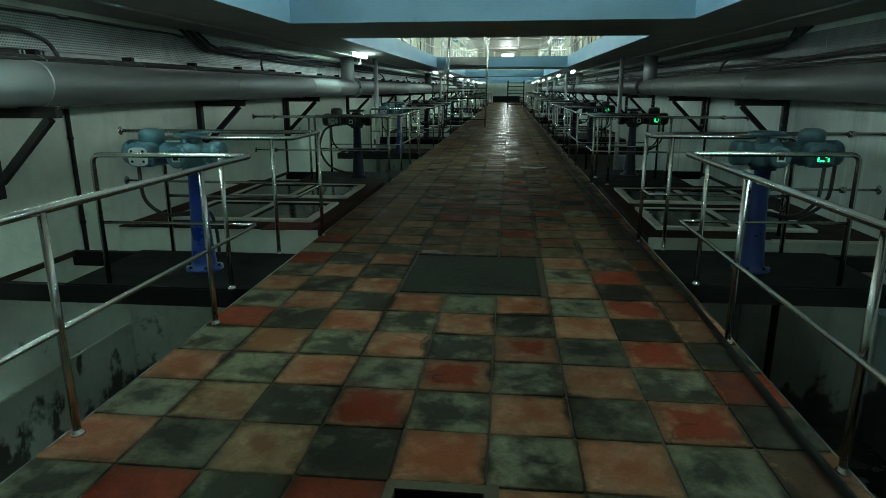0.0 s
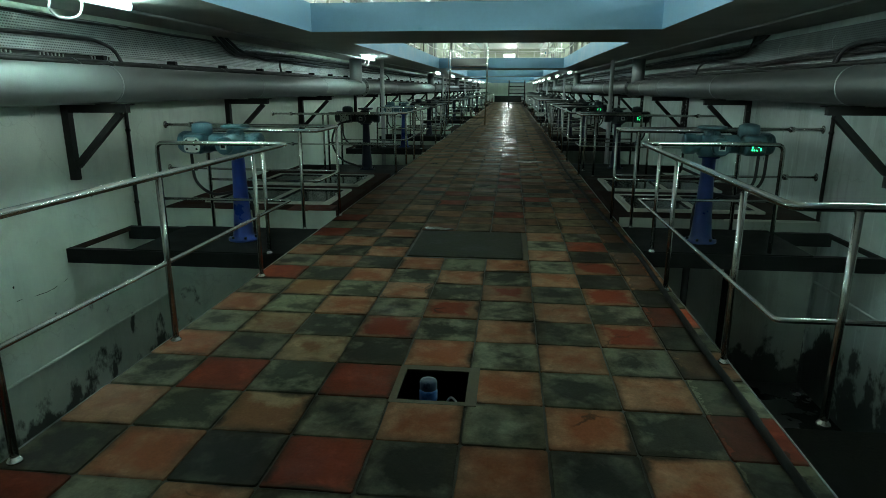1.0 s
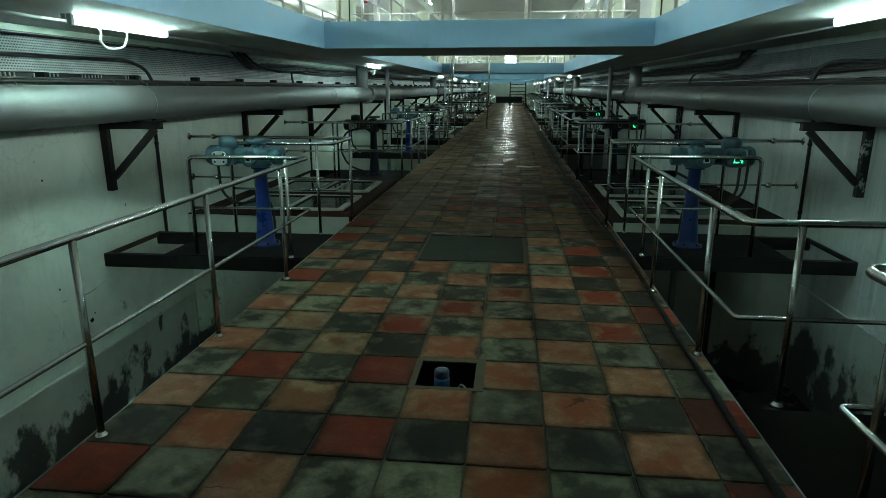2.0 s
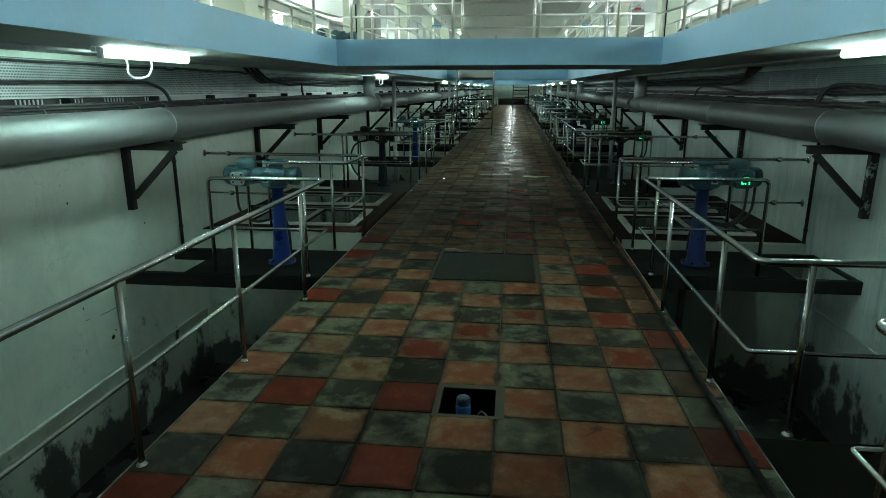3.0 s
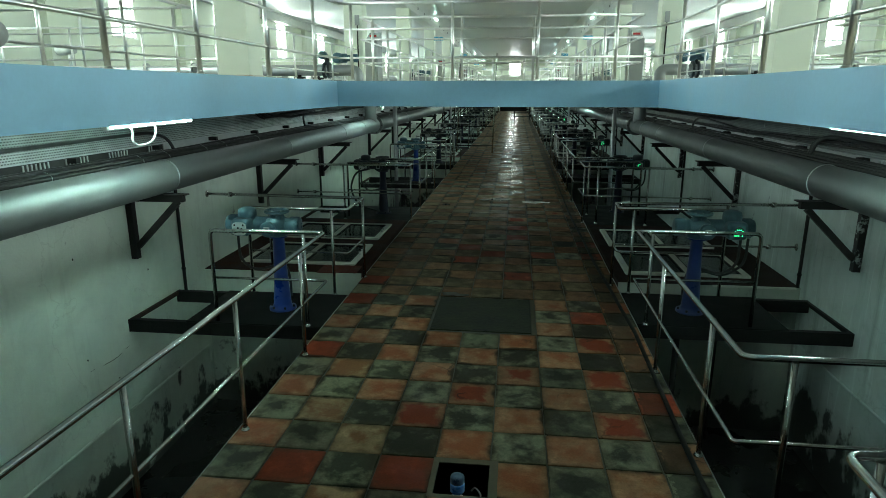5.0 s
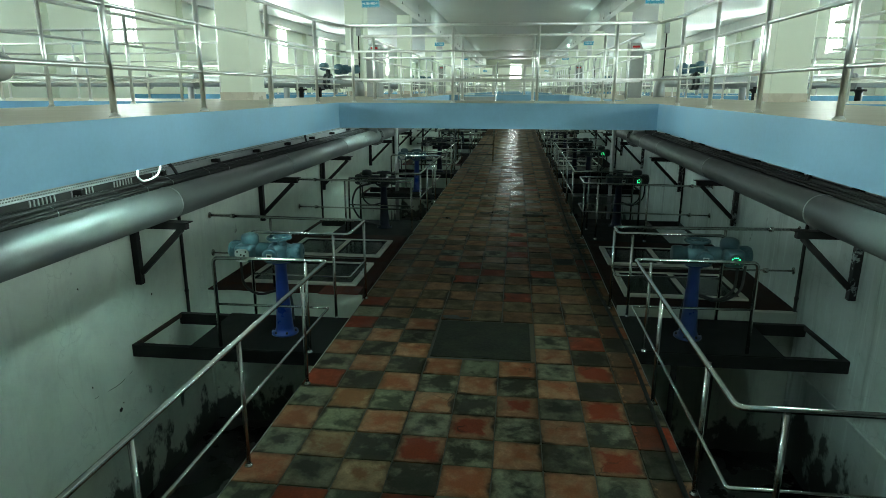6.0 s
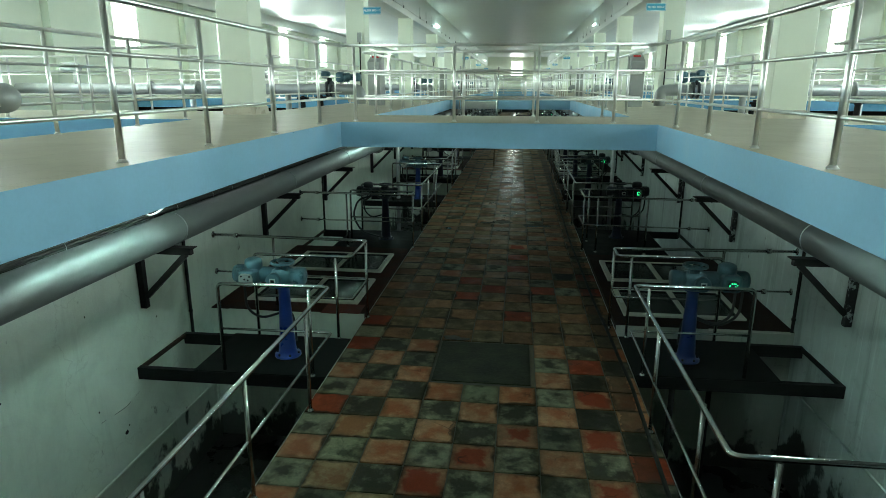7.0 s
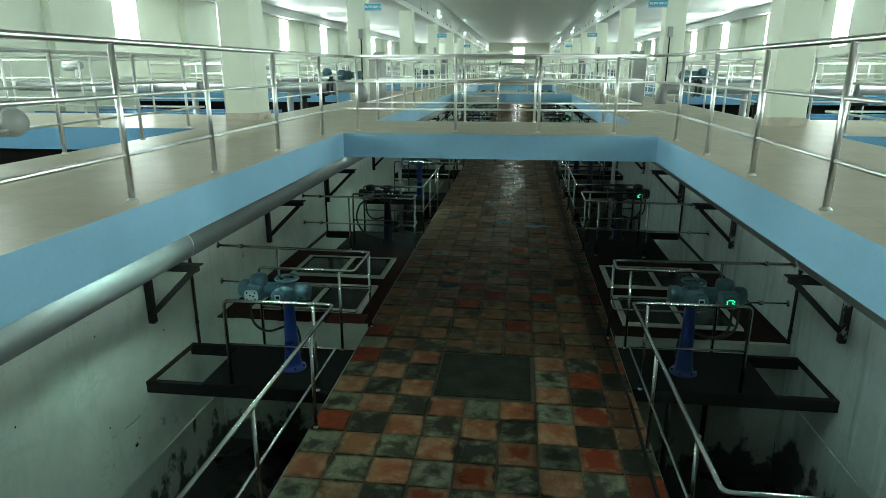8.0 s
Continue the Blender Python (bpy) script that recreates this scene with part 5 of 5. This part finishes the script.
g = thing("level_sensor", "blue capped level sensor standing in a floor pit", "sensor", at=pose(-0.215, 2.38, -0.14))
bm = B()
lathe(bm, (0, 0, 0), [(0.030, -0.1), (0.034, 0.0), (0.034, 0.05), (0.05, 0.068), (0.05, 0.082), (0.047, 0.086), (0.05, 0.09), (0.05, 0.12), (0.045, 0.13)], 20)
part("body", bm, M["sensor_blue"], g)
bm = B()
lathe(bm, (0, 0, 0.13), [(0.044, 0), (0.048, 0.003), (0.048, 0.04), (0.044, 0.046), (0.044, 0.05), (0.02, 0.053)], 20)
part("cap", bm, M["sensor_cap"], g, "dull blue screw cap")
for q in (-0.03, 0.03):
    bm = B()
    lathe(bm, (q, -0.034, 0.04), [(0.019, 0.0), (0.019, -0.03), (0.013, -0.035)], 12, "Y")
    part("gland", bm, M["bright_galv"], g)
bm = B()
sweep(bm, rounded([(0.03, -0.07, 0.04), (0.07, -0.11, 0.03), (0.13, -0.09, 0.02), (0.17, -0.02, 0.05), (0.12, 0.06, 0.06), (0.09, 0.1, 0.0)], 0.04), 0.006, 6)
part("cable", bm, M["cabinet"], g, "pale sensor cable")
for cx, cy, rx, ry, sd in ((-0.22, 13.62, 0.22, 0.13, 3), (-0.6, 13.5, 0.1, 0.1, 7), (0.6, 13.3, 0.26, 0.17, 4), (-1.44, 12.8, 0.1, 0.08, 5), (-0.62, 6.32, 0.16, 0.07, 9)):
    bm = B()
    rg = random.Random(sd)
    ph = [rg.uniform(0, 6.28) for _ in range(4)]
    vs = []
    for i in range(40):
        an = 2 * math.pi * i / 40
        q = 1 + 0.22 * math.sin(2 * an + ph[0]) + 0.16 * math.sin(3 * an + ph[1]) + 0.1 * math.sin(5 * an + ph[2]) + 0.06 * math.sin(9 * an + ph[3])
        vs.append(bm.verts.new((cx + rx * q * math.cos(an), cy + ry * q * math.sin(an), 0.0035)))
    f = bm.faces.new(vs)
    r = bmesh.ops.extrude_face_region(bm, geom=[f])
    for v in [e for e in r["geom"] if isinstance(e, bmesh.types.BMVert)]:
        v.co.z -= 0.008
    tagged(solid("puddle", bm, M["puddle"], "shallow dark puddle on the paving", "puddle"), group="puddles")
bm = B()
sweep(bm, wobble([(1.38, -3.0, 0.022), (1.42, 3.0, 0.022), (1.46, 5.2, 0.022), (1.36, 8.0, 0.022), (1.30, 12.0, 0.022), (1.34, 22.0, 0.022)], 0.006, 5, 0.6), 0.021, 8)
solid("hose", bm, M["hose"], "black hose lying along the walkway edge", "hose")
# steep ladder up to the second bridge
g = thing("ladder", "stainless steel ladder with dark rungs up to a bridge", "ladder")
for x in (-2.05, -0.72):
    bm = B()
    sweep(bm, rounded([(x, 21.8, 0.33), (x + 0.06, 23.0, 3.9), (x + 0.06, 23.7, 3.9)], 0.2), 0.03, 10)
    part("stringer", bm, M["rail_steel"], g)
for i in range(5):
    t = 0.06 + (i + 1) * 0.088
    bm = B()
    cyl(bm, (-2.05 + 0.06 * t, 21.69 + 1.31 * t, 3.9 * t), (-0.72 + 0.06 * t, 21.69 + 1.31 * t, 3.9 * t), 0.016, seg=8)
    part("rung", bm, M["black_steel"], g)
bm = B()
box(bm, -2.0, -0.72, 22.62, BR0 + BAY + 0.002, SOFFIT + 0.05, DECK - 0.06)
bevel(bm, 0.01)
part("top_step", bm, M["soffit"], g, "grey concrete top step")
bm = B()
sweep(bm, rounded([(-2.2, 21.5, 0.05), (-2.12, 22.2, 1.9), (-2.0, 22.9, 3.7)], 0.3), 0.02, 8)
part("handrail", bm, M["rail_steel"], g, "thin leaning stainless handrail")
g = thing("ladder", "black steel ladder at the gallery end", "ladder")
for x in (-0.02, 1.36):
    bm = B()
    cyl(bm, (x, 56.0, 0), (x, 56.6, 2.3), 0.05, seg=8)
    part("stringer", bm, M["black_steel"], g)
for i in range(7):
    bm = B()
    cyl(bm, (-0.02, 56.05 + 0.08 * i, 0.3 + 0.3 * i), (1.36, 56.05 + 0.08 * i, 0.3 + 0.3 * i), 0.035, seg=6)
    part("rung", bm, M["black_steel"], g)
bm = B()
box(bm, FL + 0.1, FR - 0.1, 79.0, 81.0, -0.034, 0.75)
solid("machine_base", bm, M["black_steel"], "dark machine base at the gallery end", "machine base")

# ------------------------------------------------------------------ hall things
def hall_pipe(y, s):
    g = thing("filter_pipe", "thick grey pipe with motor valve above a filter bed", "pipe", "filter bed pipes")
    e = CX + s * 4.25
    z = DECK + 0.42
    bm = B()
    sweep(bm, rounded([(e, y, DECK), (e, y, z), (CX + s * 15.2, y, z)], 0.35, 6), 0.155, 24)
    part("barrel", bm, M["light_pipe"], g)
    for d in (0.85, 0.98, 3.4, 5.0, 6.5):
        bm = B()
        xx = e + s * d
        lathe(bm, (xx, y, z), [(0.225, -0.03), (0.225, 0.03)], 24, "X")
        part("flange", bm, M["light_pipe"] if d > 1.2 else M["dark_teal"], g)
    bm = B()
    cyl(bm, (e + s * 0.915, y, z + 0.14), (e + s * 0.915, y, z + 0.34), 0.07, seg=14)
    part("valve_stem", bm, M["dark_teal"], g)
    bm = B()
    lathe(bm, (e + s * 0.6, y - 0.02, z + 0.34), [(0.07, 0), (0.13, 0.03), (0.13, 0.28), (0.09, 0.3), (0.09, 0.42), (0.12, 0.44), (0.12, 0.6), (0.07, 0.63)], 18, "X")
    part("valve_motor", bm, M["teal"], g)
    bm = B()
    lathe(bm, (e + s * 0.55, y - 0.05, z + 0.34), [(0.08, 0.12), (0.15, 0.08), (0.15, -0.16), (0.12, -0.19), (0.05, -0.2)], 18, "Y")
    part("motor_drum", bm, M["teal"], g)
    bm = B()
    lathe(bm, (e + s * 1.0, y - 0.05, z + 0.42), [(0.08, 0.1), (0.12, 0.06), (0.12, -0.14), (0.06, -0.18)], 18, "Y")
    part("motor_drum", bm, M["teal"], g)
    if s < 0:
        bm = B()
        cyl(bm, (e - 8.9, y, z), (e - 8.9, y, z + 0.55), 0.09, seg=12)
        lathe(bm, (e - 9.05, y, z + 0.62), [(0.08, -0.3), (0.16, -0.26), (0.16, 0.1), (0.1, 0.3)], 14, "X")
        part("gear_valve", bm, M["cabinet"], g, "dusty grey gear valve")
    for d in (2.2, 5.2):
        bm = B()
        cyl(bm, (e + s * d, y, 1.0), (e + s * d, y, z - 0.15), 0.09, seg=12)
        part("leg", bm, M["light_pipe"], g)


def spindle_stand(x, y, top):
    g = thing("spindle_stand", "black flanged valve spindle rising from a filter bed", "valve spindle", "valve spindles", pose(x, y, 1.58))
    bm = B()
    lathe(bm, (0, 0, 0), [(0.16, 0), (0.16, 0.03), (0.07, 0.05), (0.06, top - 1.68), (0.085, top - 1.64)], 16)
    part("stem", bm, M["black_steel"], g)
    bm = B()
    lathe(bm, (0, 0, top - 1.64), [(0.15, 0), (0.16, 0.006), (0.16, 0.04), (0.15, 0.046), (0.05, 0.05), (0.045, 0.09)], 18)
    part("flange", bm, M["black_steel"], g)


for x, y in ((5.0, 12.6), (7.5, 13.6), (-5.75, 15.6), (-5.65, 16.9)):
    spindle_stand(x, y, 2.93)


def control_cabinet(x, y):
    g = thing("control_cabinet", "grey control cabinet with sloping top on the deck", "cabinet", "control cabinets", pose(x, y, DECK))
    bm = B()
    vs = [bm.verts.new(v) for v in ((-0.17, -0.3, 0), (0.17, -0.3, 0), (0.17, 0.3, 0), (-0.17, 0.3, 0), (-0.17, -0.3, 1.15), (0.17, -0.3, 1.15), (0.17, 0.3, 1.4), (-0.17, 0.3, 1.4))]
    for idx in ((3, 2, 1, 0), (4, 5, 6, 7), (0, 1, 5, 4), (1, 2, 6, 5), (2, 3, 7, 6), (3, 0, 4, 7)):
        bm.faces.new([vs[i] for i in idx])
    bevel(bm, 0.01)
    part("body", bm, M["cabinet"], g)
    bm = B()
    box(bm, -0.09, 0.09, -0.06, 0.0, 1.26, 1.31)
    part("lamp_strip", bm, M["red"], g, "red indicator strip")


def bed_sign(x, y, z, text):
    g = thing("bed_sign", "cyan filter bed sign fixed to a column", "sign", "filter bed signs", pose(x, y, z))
    bm = B()
    box(bm, -0.285, 0.285, -0.012, 0.012, -0.11, 0.11)
    bevel(bm, 0.004)
    part("board", bm, M["sign"], g)
    for a, b, c, d in ((-0.275, 0.275, 0.092, 0.1), (-0.275, 0.275, -0.1, -0.092), (-0.275, -0.267, -0.092, 0.092), (0.267, 0.275, -0.092, 0.092)):
        bm = B()
        box(bm, a, b, -0.0145, -0.011, c, d)
        part("border", bm, M["sign_white"], g)
    cu = bpy.data.curves.new("lettering", "FONT")
    cu.body, cu.size, cu.align_x, cu.align_y, cu.extrude, cu.offset = text, 0.082, "CENTER", "CENTER", 0.002, 0.0016
    cu.materials.append(M["sign_white"])
    tx = new("lettering", cu)
    tx.parent = g
    tx.matrix_basis = pose(0, -0.016, 0, 90, 0, 0)


for s, xe, yd, zd, rd in ((-1, -5.05, 4.6, DECK + 0.41, 0.15), (1, 6.5, 6.7, DECK + 0.22, 0.17)):
    g = thing("drain_pipe", "grey flanged pipe end over a filter bed", "pipe", "bed pipe ends")
    bm = B()
    sweep(bm, rounded([(xe, yd, zd), (xe + s * 6.5, yd, zd)], 0.1), rd, 24)
    part("barrel", bm, M["light_pipe"], g)
    bm = B()
    lathe(bm, (xe, yd, zd), [(rd * 0.1, -s * 0.13), (rd * 0.4, -s * 0.122), (rd * 0.68, -s * 0.10), (rd * 0.88, -s * 0.06), (rd * 0.99, -s * 0.01), (rd + 0.002, s * 0.03)], 24, "X")
    part("end_cap", bm, M["light_pipe"], g)
    for d in (1.2, 4.6):
        bm = B()
        cyl(bm, (xe + s * d, yd, 1.0), (xe + s * d, yd, zd - 0.1), 0.07, seg=12)
        part("leg", bm, M["light_pipe"], g)
for k in range(BAYS):
    y = CEN + 7.8 + k * BAY
    yc = CEN + SPAN + k * 2 * SPAN
    for s in (-1, 1):
        hall_pipe(y - 1.3, s)
        control_cabinet(-3.8 if s < 0 else 3.15, y - 2.2)
        x = -4.54 if s < 0 else 4.1
        if k == 0:
            bed_sign(x, yc - 0.393, 5.5, "FILTER BED-11" if s < 0 else "FILTER BED-2")
        else:
            bed_sign(x, yc - 0.393, 5.5, "FILTER BED")
        # tube lamp on the column
        g = thing("column_lamp", "lit tube lamp fixed to a hall column", "lamp", "hall lamps", pose(-4.79 if s < 0 else 4.36, yc, 6.62))
        bm = B()
        box(bm, -0.03, 0.03, -0.62, 0.62, -0.03, 0.03)
        part("housing", bm, M["lamp_body"], g)
        bm = B()
        cyl(bm, (-s * 0.055, -0.6, 0), (-s * 0.055, 0.6, 0), 0.018, seg=10)
        part("tube", bm, M["tube"], g, "glowing white tube")

# ------------------------------------------------------------------ paving, last
def tile_mesh(kind, w, d, seed):
    """A worn paving tile: rounded, uneven outline with an eased top edge."""
    rg = random.Random(seed)
    ring = []
    for cx, cy, a0 in ((1, 1, 0), (-1, 1, 90), (-1, -1, 180), (1, -1, 270)):
        r = rg.uniform(0.006, 0.022)
        for k in range(3):
            a = radians(a0 + 45 * k)
            ring.append((cx * (w / 2 - r) + math.cos(a) * r, cy * (d / 2 - r) + math.sin(a) * r))
        q = rg.uniform(-0.25, 0.25)
        e = rg.uniform(0.0, 0.004)
        ring.append((q * w, cy * (d / 2 - e)) if a0 in (0, 180) else (cx * (w / 2 - e), q * d))
    bm = B()
    low = [bm.verts.new((x, y, -0.034)) for x, y in ring]
    mid = [bm.verts.new((x, y, -0.003)) for x, y in ring]
    top = [bm.verts.new((x * 0.988, y * 0.988, 0.0)) for x, y in ring]
    n = len(ring)
    for p, q in ((low, mid), (mid, top)):
        for k in range(n):
            bm.faces.new((p[k], p[(k + 1) % n], q[(k + 1) % n], q[k]))
    bm.faces.new(top)
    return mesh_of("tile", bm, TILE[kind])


T = 0.4
XS = [FL] + [-1.6 + T * i for i in range(8)] + [FR]
PLAN = (              # nearest rows of the paving, from south to north
    "rgogmomgr", "bobrbobog", "omybobogr", "grmrgobog", "obygogogn", "gygcgobcb", "omogcgogr",
    "gymogcbcb", "rbogogobo", "gobomogco", "oboggoobo", "gobobogrb", "rgogrbogo")
PLAN_Y = 3.036 - 5 * T
rng = random.Random(11)
TY0 = 3.436 - 31 * T


def kind_of(ix, iy):
    row = round((TY0 + iy * T - PLAN_Y) / T)
    if 0 <= row < len(PLAN):
        return PLAN[row][ix]
    if row < 0:
        return "gbgk"[(ix * 3 + iy) % 4] if (ix + row) % 2 else "oony"[(ix + 2 * iy) % 4]
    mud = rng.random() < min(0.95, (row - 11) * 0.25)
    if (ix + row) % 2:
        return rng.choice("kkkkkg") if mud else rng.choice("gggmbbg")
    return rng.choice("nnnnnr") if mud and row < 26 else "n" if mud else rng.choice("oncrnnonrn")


paving = tagged(new("paving"), "wet chequered clay and slate paving", "paving", kind="structure")
cache = {}
far = {k: B() for k in TILE}
iy = 0
while TY0 + iy * T < Y1 - 0.2:
    y0 = TY0 + iy * T
    for ix in range(len(XS) - 1):
        x0, x1 = XS[ix], XS[ix + 1]
        kd = kind_of(ix, iy)
        xc, yc = (x0 + x1) / 2, y0 + T / 2
        if -0.775 < xc < 0.345 and 5.05 < yc < 6.25:
            continue
        if -0.4 < xc < 0.0 and 2.2 < yc < 2.6:
            continue
        w, d = x1 - x0 - 0.008, T - 0.008
        jx, jy, jz, tilt = rng.uniform(-0.0025, 0.0025), rng.uniform(-0.0025, 0.0025), rng.uniform(-0.003, 0.001), rng.uniform(-0.55, 0.55)
        if 19 <= iy < 52:
            key = (kd, round(w, 3), rng.randrange(5))
            if key not in cache:
                cache[key] = tile_mesh(kd, w, d, len(cache))
            ob = new("tile", cache[key])
            ob.parent = paving
            ob.matrix_basis = pose(xc + jx, yc + jy, jz, tilt * 0.4, rng.uniform(-0.25, 0.25), tilt)
        else:
            vs = box(far[kd], xc - w / 2 + jx, xc + w / 2 + jx, yc - d / 2, yc + d / 2, -0.034, jz)
            dx, dy = rng.uniform(-0.0022, 0.0022), rng.uniform(-0.0022, 0.0022)
            for v, (qx, qy) in zip(vs[4:], ((-1, -1), (1, -1), (1, 1), (-1, 1))):
                v.co.z += qx * dx + qy * dy
    iy += 1
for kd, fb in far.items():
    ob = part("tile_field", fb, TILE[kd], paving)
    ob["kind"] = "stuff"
